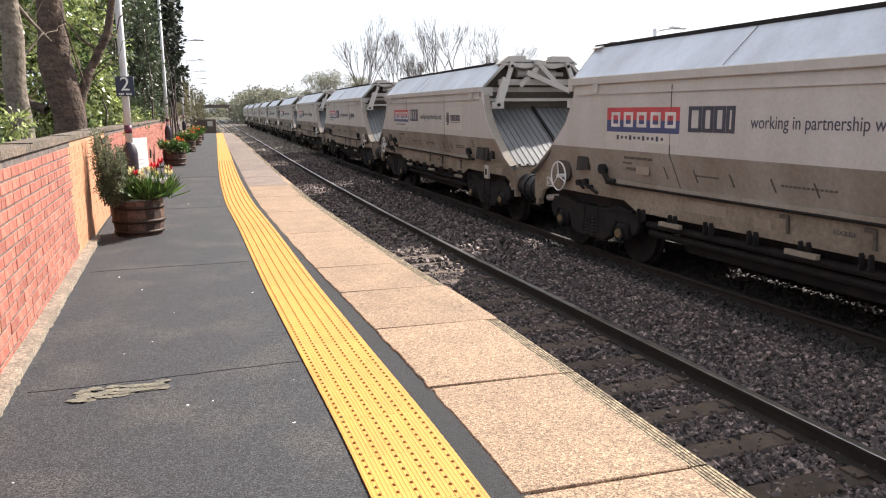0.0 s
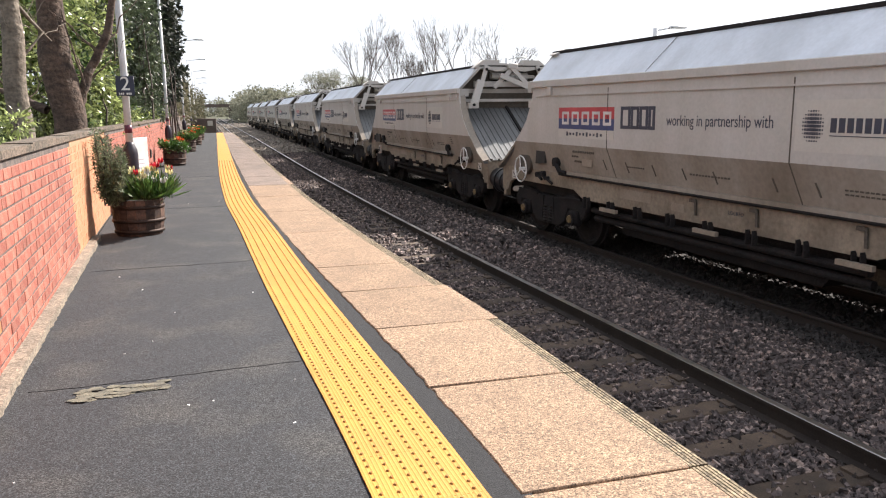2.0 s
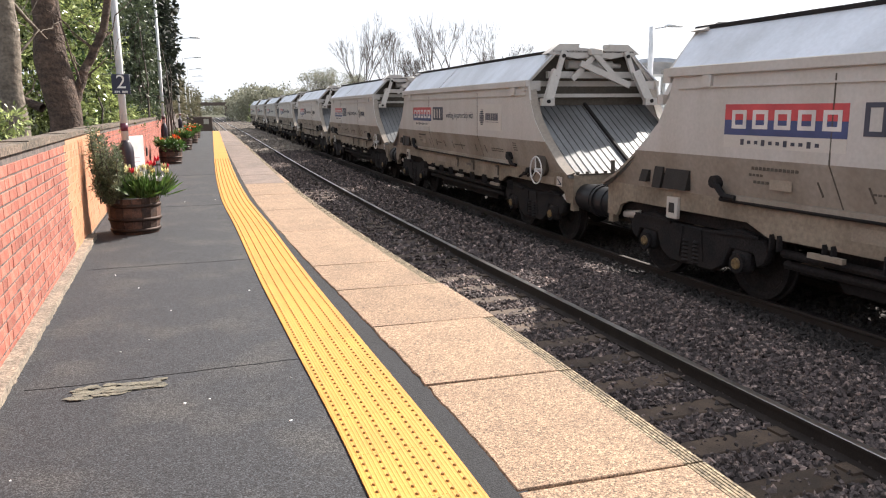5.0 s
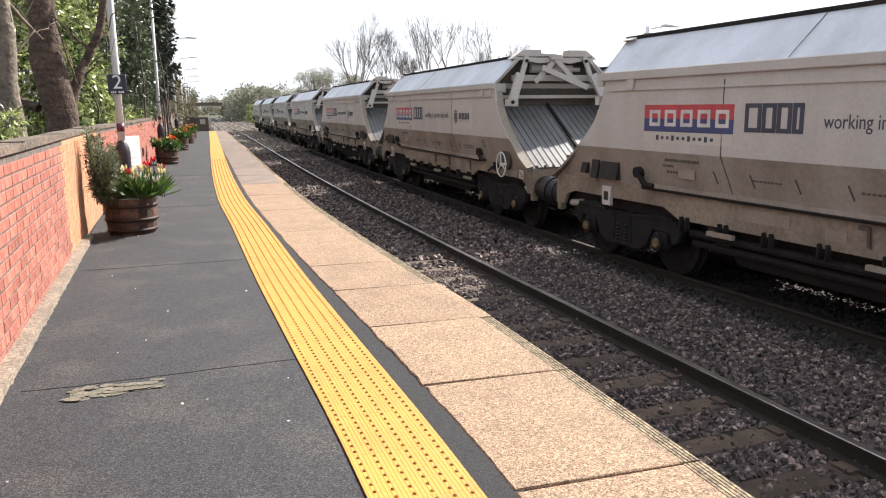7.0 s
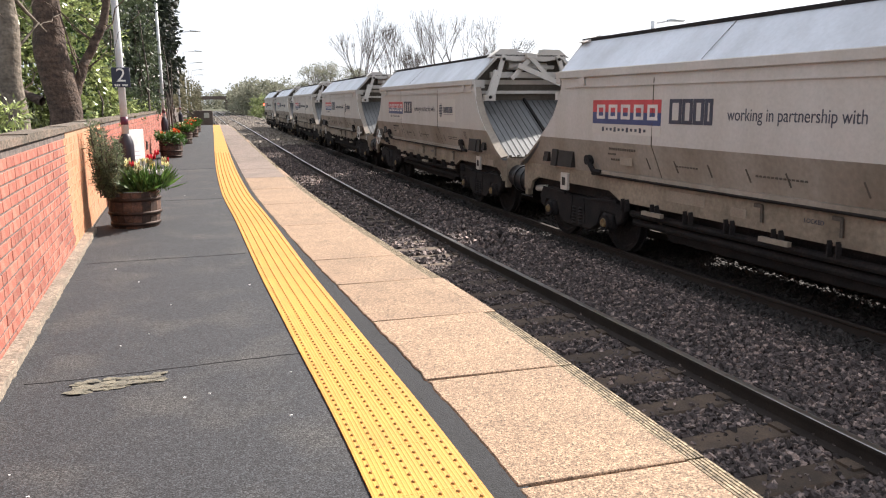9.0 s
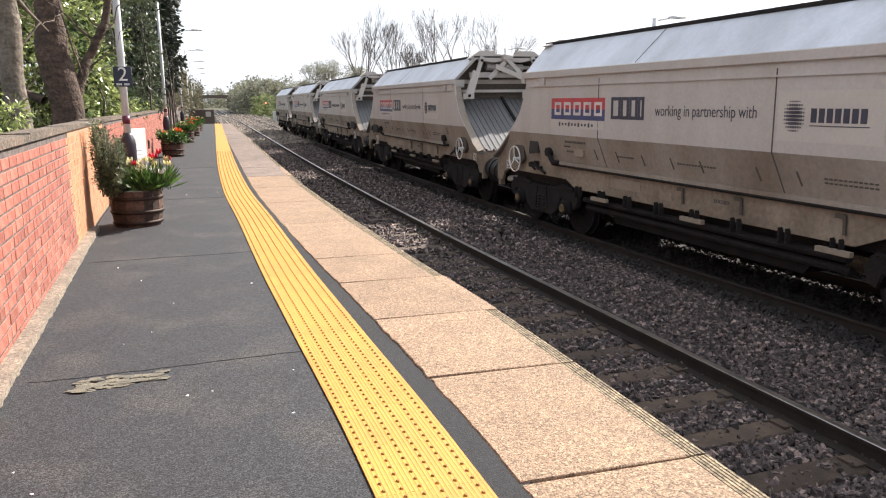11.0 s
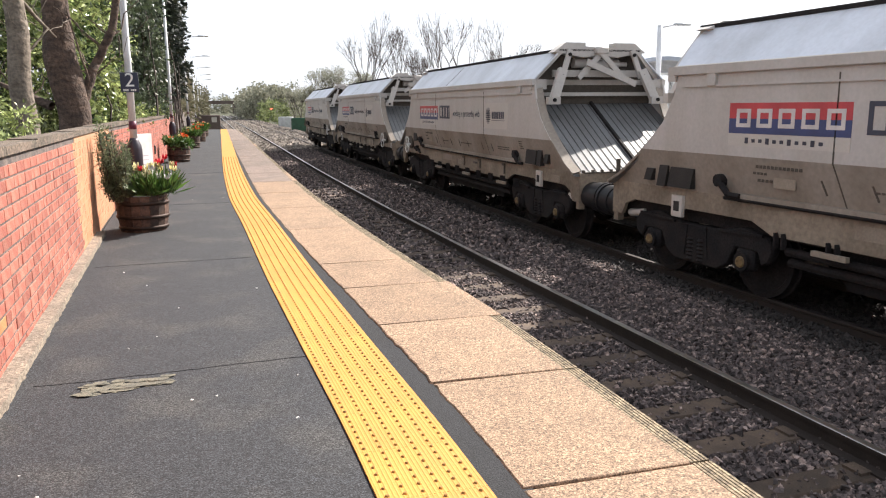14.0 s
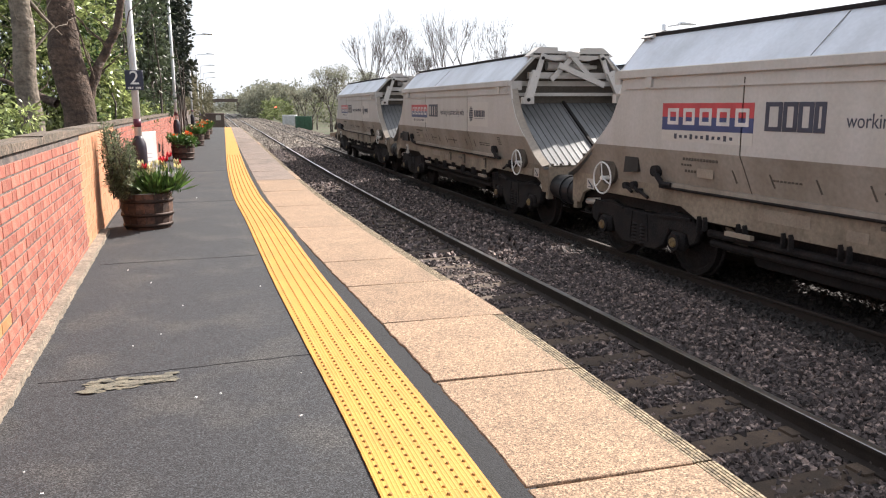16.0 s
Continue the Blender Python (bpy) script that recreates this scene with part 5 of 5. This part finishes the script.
def tub(x, y, r, h, label, flowers, seed):
    t = thing("flower_tub", label, "planter", "flower tubs along the wall", at=pose(x, y, 0))
    n = 18
    for i in range(n):
        a = 2 * math.pi * i / n
        bm = bmesh.new()
        da = math.pi / n * 0.96
        prof = [(0.90, 0.0), (0.99, 0.35), (1.02, 0.62), (1.0, 1.0)]
        rows = [[bm.verts.new((r * k * rr * math.cos(a + s), r * k * rr * math.sin(a + s), h * z)) for s, rr in ((-da, 1), (da, 1), (da, 0.92), (-da, 0.92))] for k, z in prof]
        for p, q in zip(rows[:-1], rows[1:]):
            for j in range(4):
                bm.faces.new((p[j], p[(j + 1) % 4], q[(j + 1) % 4], q[j]))
        bm.faces.new(rows[-1])
        bm.faces.new(rows[0][::-1])
        bmesh.ops.recalc_face_normals(bm, faces=bm.faces)
        part("stave", bm, M_TUB, t)
    for z, k in ((0.12, 0.945), (0.42, 1.008), (0.80, 1.016)):
        bm = bmesh.new()
        ring(bm, (0, 0, h * z), (0, 0, 1), r * k, 0.012, 28, 6)
        for v in bm.verts:
            v.co.z = h * z + (v.co.z - h * z) * 1.8
        part("hoop", bm, M_HOOP, t, "rusty iron hoop")
    part("soil", turned([(r * 0.9, h * 0.8), (r * 0.9, h * 0.9)], 18), M_SOIL, t)
    return t


def at_top(x, y, h, r, spread, rise):
    def place(g, n):
        a, q = g.uniform(0, 2 * math.pi, n), r * np.sqrt(g.random(n))
        d = np.stack([np.cos(a) * q / r * spread, np.sin(a) * q / r * spread, np.full(n, 1.0)], 1)
        return np.stack([x + q * np.cos(a), y + q * np.sin(a), h + g.uniform(0, rise, n)], 1), d * 1.6

    return place


def flowers(name, label, x, y, h, r, seed, petals, blade=0.26):
    t = thing(name, label, "flowers")
    v, f = leaves(420, at_top(x, y, h, r, 0.7, 0.03), blade, 0.10, 0, seed, 0.1)
    soup("foliage", v, f, M_BLADE, t)
    g = random.Random(seed)
    for k, (mat, n, up) in enumerate(petals):
        for i in range(n):
            a, q = g.uniform(0, 6.28), r * 1.15 * math.sqrt(g.random())
            c = (x + q * math.cos(a), y + q * math.sin(a), h + up + g.uniform(-0.05, 0.08))
            bm = bmesh.new()
            rod(bm, (c[0], c[1], h), (c[0], c[1], c[2] - 0.01), 0.004, seg=5)
            part("stalk", bm, M_BLADE, t)
            bm = bmesh.new()
            for j in range(6):
                b = j * 1.047
                w = Vector((math.cos(b), math.sin(b), 0))
                s = Vector((-math.sin(b), math.cos(b), 0))
                p = [bm.verts.new(Vector(c) + u) for u in (Vector((0, 0, -0.02)), w * 0.028 + s * 0.02, w * 0.03 + Vector((0, 0, 0.05)), w * 0.028 - s * 0.02)]
                bm.faces.new(p)
            part("bloom", bm, mat, t)
    return t


tub(-0.84, 9.22, 0.275, 0.40, "weathered oak half-barrel planter with rusty hoops", None, 1)
flowers("tulips_and_daffodils", "red tulips and cream daffodils in the oak tub", -0.68, 9.15, 0.40, 0.20, 3, ((M_PETAL_RED, 6, 0.34), (M_PETAL_CREAM, 16, 0.26), (M_WHITE, 5, 0.24)))
sh = thing("rosemary_shrub", "upright grey-green rosemary shrub in the oak tub", "shrub")
g1 = random.Random(5)
cs = []
bm = bmesh.new()
for i in range(66):
    mx, top, lean = ((-1.12, 0.80, -0.03), (-1.01, 0.62, 0.0), (-1.04, 0.36, 0.0))[i % 3]
    b = Vector((mx + g1.uniform(-0.05, 0.05), 9.10 + g1.uniform(-0.14, 0.14), 0.36))
    wide = 0.16 if i % 3 == 2 else 0.07
    e_ = b + Vector((lean + g1.uniform(-wide, wide), g1.uniform(-0.2, 0.06), top * g1.uniform(0.5, 1.02)))
    branch(bm, b, e_, 0.006, 0.003, 0.02, 4, 5, i)
    for k in range(9):
        cs.append(tuple(b.lerp(e_, 0.15 + 0.85 * k / 8)))
part("stem", bm, M_TWIG, sh)
v, f = leaves(13000, clumps(cs, 0.036, 0.1), 0.048, 0.17, -0.6, 8, 0.0)
soup("needles", v, f, M_ROSEMARY, sh)
for x, y, r, h, fl in ((-0.93, 20.9, 0.28, 0.42, M_PETAL_ORANGE), (-0.80, 28.0, 0.28, 0.42, M_PETAL_ORANGE), (-0.66, 33.5, 0.28, 0.42, M_PETAL_ORANGE), (-0.6, 39.5, 0.28, 0.42, M_PETAL_ORANGE)):
    tub(x, y, r, h, "dark half-barrel planter full of spring flowers", None, 2)
    tt = flowers("bedding_plants", "green bedding plants with orange blooms in a tub", x, y, h, 0.26, int(y), ((fl, 10, 0.2), (M_PETAL_CREAM, 5, 0.2)), 0.24)
    v, f = leaves(900, clumps([(x + g1.uniform(-0.3, 0.3), y + g1.uniform(-0.3, 0.3), h + g1.uniform(0.0, 0.18)) for _ in range(14)], 0.12, 0.3), 0.07, 0.5, 0, int(y))
    soup("foliage", v, f, M_BLADE, tt)
# brick planter and screen at the platform end
bp = thing("end_planter", "dark brick planter box at the platform end", "planter")
bm = bmesh.new()
box(bm, (-0.45, 57.0, -0.05), (1.7, 0.8, 1.85), bevel=0.03)
part("box", bm, M_BRIDGE, bp)
bm = bmesh.new()
box(bm, (-0.02, 56.59, 0.55), (0.35, 0.02, 0.35))
part("label_plate", bm, M_LABEL, bp)

# ---- far side: platform, fence, shelter, lamps ----
opp_x = shift(rail_x, 4.66)
opp = thing("platform_far", "opposite platform with pale edge and asphalt surface", "platform", kind="structure")
part("asphalt", slab(bmesh.new(), shift(opp_x, 0.5), shift(opp_x, 5.5), -10, 46, -1.3, 0.0, 40), M_ASPHALT, opp)
part("edge_slab", slab(bmesh.new(), opp_x, shift(opp_x, 0.496), -10, 46, -0.12, 0.004, 40), M_COPING, opp, "pale edge slabs")
part("platform_face", slab(bmesh.new(), shift(opp_x, 0.12), shift(opp_x, 0.49), -10, 46, -1.4, -0.124, 40), M_PLATFACE, opp, "dark platform wall")
for nm, x0, x1, dz, mat in (("ramp", 0.5, 5.5, 0.0, M_ASPHALT), ("ramp_edge", 0.0, 0.496, 0.004, M_COPING)):
    bm = slab(bmesh.new(), shift(opp_x, x0), shift(opp_x, x1), 46.002, 60, -1.3, dz, 1)
    for v in bm.verts:
        if v.co.y > 59 and v.co.z > -1:
            v.co.z -= 0.75
    part(nm, bm, mat, opp, "sloping ramp at the platform's end")
FX = 2.79
fence = thing("palisade_fence", "pale galvanised palisade fence behind the opposite platform", "fence")
y, k = 2.0, 0
pale_me = rail_me = None
while y < 30:
    if k % 18 == 0:
        bm = bmesh.new()
        box(bm, (opp_x(y) + FX + 0.05, y, 0.62), (0.12, 0.12, 1.24))
        part("post", bm, M_STEEL, fence)
    if pale_me is None:
        bm = bmesh.new()
        prism(bm, [(-0.018, 0.03), (0.018, 0.03), (0.018, 1.14), (0, 1.2), (-0.018, 1.14)], -0.006, 0.006)
        ob = part("pale", bm, M_STEEL, fence)
        pale_me = ob.data
    else:
        ob = new("pale", pale_me)
        ob.parent = fence
    ob.location = (opp_x(y) + FX, y, 0)
    y += 0.15
    k += 1
for z in (0.25, 1.02):
    part("rail", slab(bmesh.new(), shift(opp_x, FX + 0.01), shift(opp_x, FX + 0.04), 2, 30, z, z + 0.05, 20), M_STEEL, fence)


def board(y, z, w, h, label):
    t = thing("station_board", label, "sign")
    bm = bmesh.new()
    box(bm, (opp_x(y) + FX - 0.08, y, z), (0.04, w, h), bevel=0.008)
    part("panel", bm, M_WHITE, t)
    bm = bmesh.new()
    box(bm, (opp_x(y) + FX - 0.103, y + w * 0.42, z), (0.004, h * 0.6, h * 0.6))
    for i in range(6):
        box(bm, (opp_x(y) + FX - 0.103, y + w * 0.2 - i * w * 0.09, z), (0.004, w * 0.06, h * 0.25))
    part("print_bars", bm, M_BLUE, t)
    bm = bmesh.new()
    for d in (-0.4, 0.4):
        rod(bm, (opp_x(y) + FX - 0.05, y + d * w, 0), (opp_x(y) + FX - 0.05, y + d * w, z + h / 2), 0.025, seg=8)
    part("leg", bm, M_STEEL, t)


board(9.9, 0.90, 1.7, 0.22, "long white station board on the opposite platform")
board(13.2, 0.90, 1.0, 0.22, "white station board on the opposite platform")
# Car park asphalt painted pale: the glare of overexposed ground is in the colour.
bm = bmesh.new()
slab(bm, shift(opp_x, 5.5), shift(opp_x, 40), -10, 62, -1.3, -0.25, 20)
tagged(part("car_park", bm, M_LABEL), "car park beyond the opposite platform, painted pale as if overexposed", "car park", kind="structure")

shel = thing("waiting_shelter", "glazed waiting shelter with a curved blue-grey roof", "shelter")
sx, sy = opp_x(18.6) + 2.39, 18.8
bm = bmesh.new()
n = 10
lo = [(sx - 1.3 + 2.6 * i / n, 2.30 + 0.22 * math.sin(math.pi * i / n)) for i in range(n + 1)]
for a, b in zip(lo[:-1], lo[1:]):
    vs = [bm.verts.new(p) for p in ((a[0], sy - 2, a[1]), (b[0], sy - 2, b[1]), (b[0], sy + 2, b[1]), (a[0], sy + 2, a[1]), (a[0], sy - 2, a[1] - 0.1), (b[0], sy - 2, b[1] - 0.1), (b[0], sy + 2, b[1] - 0.1), (a[0], sy + 2, a[1] - 0.1))]
    for q in ((0, 1, 2, 3), (7, 6, 5, 4), (0, 4, 5, 1), (2, 6, 7, 3)):
        bm.faces.new([vs[i] for i in q])
bmesh.ops.remove_doubles(bm, verts=bm.verts, dist=0.001)
part("roof", bm, M_SHELTER, shel, "curved blue-grey roof")
for dx in (-1.0, 1.0):
    for dy in (-1.8, -0.6, 0.6, 1.8):
        bm = bmesh.new()
        box(bm, (sx + dx, sy + dy, 1.15), (0.09, 0.09, 2.3))
        part("post", bm, M_WHITE, shel)
for dy in (-1.8, 1.8):
    bm = bmesh.new()
    box(bm, (sx, sy + dy, 1.2), (1.9, 0.012, 1.8))
    part("pane", bm, M_GLASS, shel)
for z in (0.35, 1.1, 2.1):
    bm = bmesh.new()
    box(bm, (sx, sy - 1.8, z), (2.0, 0.05, 0.06))
    part("rail", bm, M_WHITE, shel)

for y, x in ((16.4, 10.2), (27.0, 10.6), (38, 10.4)):
    p = thing("lamp_post", "pale lamp post on the opposite platform", "lamp post", "far lamp posts", at=pose(x, y, 0))
    part("shaft", turned([(0.07, 0), (0.06, 3.2)], 12), M_POST, p)
    bm = bmesh.new()
    rod(bm, (0, 0, 3.14), (0.35, -0.1, 3.20), 0.02, seg=8)
    a = part("arm", bm, M_POST, p)
    bm = bmesh.new()
    box(bm, (0.5, -0.15, 3.21), (0.42, 0.16, 0.06), bevel=0.02)
    part("lantern", bm, M_STEEL, a)
hp = thing("help_point", "white pillar with a flat lamp on top", "pillar", at=pose(10.1, 13.6, 0))
bm = bmesh.new()
box(bm, (0, 0, 0.78), (0.22, 0.22, 1.56), bevel=0.015)
part("pillar", bm, M_WHITE, hp)
bm = bmesh.new()
box(bm, (-0.05, -0.05, 1.62), (0.62, 0.3, 0.08), bevel=0.02)
part("lamp_hood", bm, M_UNDER, hp)

# signal, cabinets
sg = thing("signal", "railway signal showing a red light", "signal", at=pose(10.45, 150, -1.2))
bm = bmesh.new()
rod(bm, (0, 0, 0), (0, 0, 2.2), 0.07, seg=10)
part("post", bm, M_STEEL, sg)
bm = bmesh.new()
box(bm, (0, 0, 2.35), (0.45, 0.3, 0.9), bevel=0.05)
part("head", bm, M_BLACK, sg)
bm = bmesh.new()
rod(bm, (0, -0.16, 2.35), (0, -0.22, 2.35), 0.17, seg=16)
part("lamp", bm, M_LAMP, sg, "glowing red lamp")
cab = thing("equipment_cabinet", "dark green lineside equipment cabinet", "cabinet", at=pose(8.75, 84, -1.25))
bm = bmesh.new()
box(bm, (0, 0, 0.75), (1.7, 1.1, 1.5), bevel=0.04)
part("body", bm, M_GREEN, cab)
for k in (-0.42, 0.42):
    bm = bmesh.new()
    box(bm, (k, -0.57, 0.75), (0.76, 0.04, 1.3), bevel=0.01)
    part("door", bm, M_GREEN, cab)
cab = thing("equipment_cabinet", "grey lineside cabinet beside the track", "cabinet", at=pose(8.7, 100, -1.25))
bm = bmesh.new()
box(bm, (0, 0, 0.7), (1.8, 1.0, 1.5), bevel=0.04)
part("body", bm, M_STEEL, cab)

# ---- distance: bridge, woods, bare trees ----
br = thing("road_bridge", "dark brick road bridge over the line", "bridge")
bm = bmesh.new()
box(bm, (1.5, 330, 3.6), (26, 6, 1.3))
for x in (-7, 11):
    box(bm, (x, 330, 1.0), (7, 5.9, 5.0))
part("deck", bm, M_BRIDGE, br)


def wood(label, seed, centres, radius, n, size, mat):
    t = thing("woodland", label, "trees", kind="stuff")
    v, f = leaves(n, clumps(centres, radius, 0.35), size, 0.7, 0, seed)
    soup("foliage", v, f, mat, t)
    return t


def wooded(n, seed, x, y, z, hump=0.0):
    g = random.Random(seed)
    out = []
    for _ in range(n):
        xx, yy = g.uniform(*x), g.uniform(*y)
        u = (xx - x[0]) / (x[1] - x[0])
        out.append((xx, yy, z[0] + (z[1] - z[0]) * g.random() * (0.45 + 0.55 * math.sin(math.pi * u) ** 0.5 if hump else 1.0)))
    return out


big = np.array([1.2, 1.8, 2.4])
wood("grey-green spring woodland beside the line", 21, wooded(260, 1, (5.5, 22), (170, 210), (-1, 6.0), 1), big, 30000, 0.5, M_WOOD_HAZED)
wood("pale green scrub beside the line", 22, wooded(120, 2, (8, 26), (120, 165), (-1, 2.2)), big * 0.5, 12000, 0.4, M_WOOD_GREEN)
wood("brownish hedge trees beyond the line", 23, wooded(200, 3, (11, 40), (95, 140), (-1, 3.6)), big * 0.7, 20000, 0.35, M_WOOD_HAZED)
wood("woodland left of the line", 24, wooded(120, 4, (-16, -3.5), (110, 230), (0, 5)), big, 14000, 0.6, M_WOOD_HAZED)
wood("low distant hedge and trees beyond the car park", 25, wooded(300, 6, (75, 220), (70, 220), (-1.2, 0.8)), big * 0.6, 26000, 0.6, M_WOOD_HAZED)


wood("hazy woodland beyond the bridge", 26, wooded(140, 7, (-26, 30), (380, 420), (-1, 6.0)), big * 1.3, 9000, 1.0, M_WOOD_HAZED)

def bare_tree(x, y, h, seed, spread=0.45, stems=1, r=0.09, budding=0):
    t = thing("tree", "leafless tree with a spreading crown of fine branches" if not budding else "budding tree with a haze of small leaves", "tree", "bare trees beyond the line")
    g = random.Random(seed)
    bm = bmesh.new()
    tips = []

    def grow(p, d, ln, rad, depth):
        q = p + d * ln
        seg = 6 if depth < 2 else 4 if depth < 4 else 3
        branch(bm, p, q, rad, rad * 0.66, ln * 0.04, 2, seg, g.randrange(9999))
        if depth >= 6 or rad < 0.006:
            tips.append(tuple(q))
            return
        for _ in range(2 if depth < 1 else g.choice((2, 3, 3))):
            nd = (d + Vector((g.uniform(-1, 1), g.uniform(-1, 1), g.uniform(-0.2, 0.7))) * spread * 1.15).normalized()
            grow(q, nd, ln * g.uniform(0.66, 0.9), rad * g.uniform(0.55, 0.72), depth + 1)

    for s in range(stems):
        b = Vector((x + g.uniform(-0.5, 0.5) * (stems > 1), y, -1.2))
        grow(b, Vector((g.uniform(-0.15, 0.15), g.uniform(-0.15, 0.15), 1)).normalized(), h * 0.27, r, 0)
    part("limbwork", bm, M_TWIG, t)
    if budding:
        v, f = leaves(budding, clumps(tips, 0.35, 0.2), 0.12, 0.6, 0, seed)
        soup("crown", v, f, M_WOOD_HAZED, t)
    return t


for x, y, h, seed, st in ((12.4, 62, 8.4, 1, 2), (14.6, 64, 8.0, 2, 2), (18.2, 60, 8.8, 3, 2), (20.2, 62, 9.0, 5, 1), (22.6, 60, 8.0, 6, 2), (16.5, 61, 6.6, 8, 2)):
    bare_tree(x, y, h, seed, 0.34, st)
for x, y, h, seed in ((10.6, 76, 5.8, 11), (12.2, 78, 6.2, 12), (9.9, 84, 4.6, 13), (9.6, 94, 4.0, 14), (13.4, 74, 5.4, 15)):
    bare_tree(x, y, h, seed, 0.5, 2, 0.08, 2600)
for x, y, h, seed in ((49.8, 50, 5.3, 21), (52.6, 51, 4.8, 22), (56.0, 51, 5.2, 23)):
    bare_tree(x, y, h, seed, 0.55, 1, 0.12)

# ---- bricks of the wall ----
courses(3.35, 8.1, "mixed", True, brick_kind)
courses(8.1, 11.2, "mixed", False, lambda y, c: M_BRICK_NEW)
courses(-5.9, 3.35, "mixed", False, lambda y, c: M_BRICK)
courses(11.2, 30, "mixed", False, lambda y, c: M_BRICK)


# ---- motion of the train ----
def motions():
    for i, w in enumerate(WAGONS):
        walk(w, [(t, wagon_pose(train_y(i, t))) for t in steps(0.0, 16.0, 16)])
        # the wheelsets roll: their turn follows the distance run
        for ws in [o for o in w.children_recursive if o.name.startswith("wheelset")]:
            run = lambda t: math.degrees((train_y(i, 0) - train_y(i, t)) / WHEEL)
            walk(ws, [(t, Matrix.Translation(ws.location) @ pose(0, 0, 0, run(t))) for t in steps(0.0, 16.0, 160)])


motions()
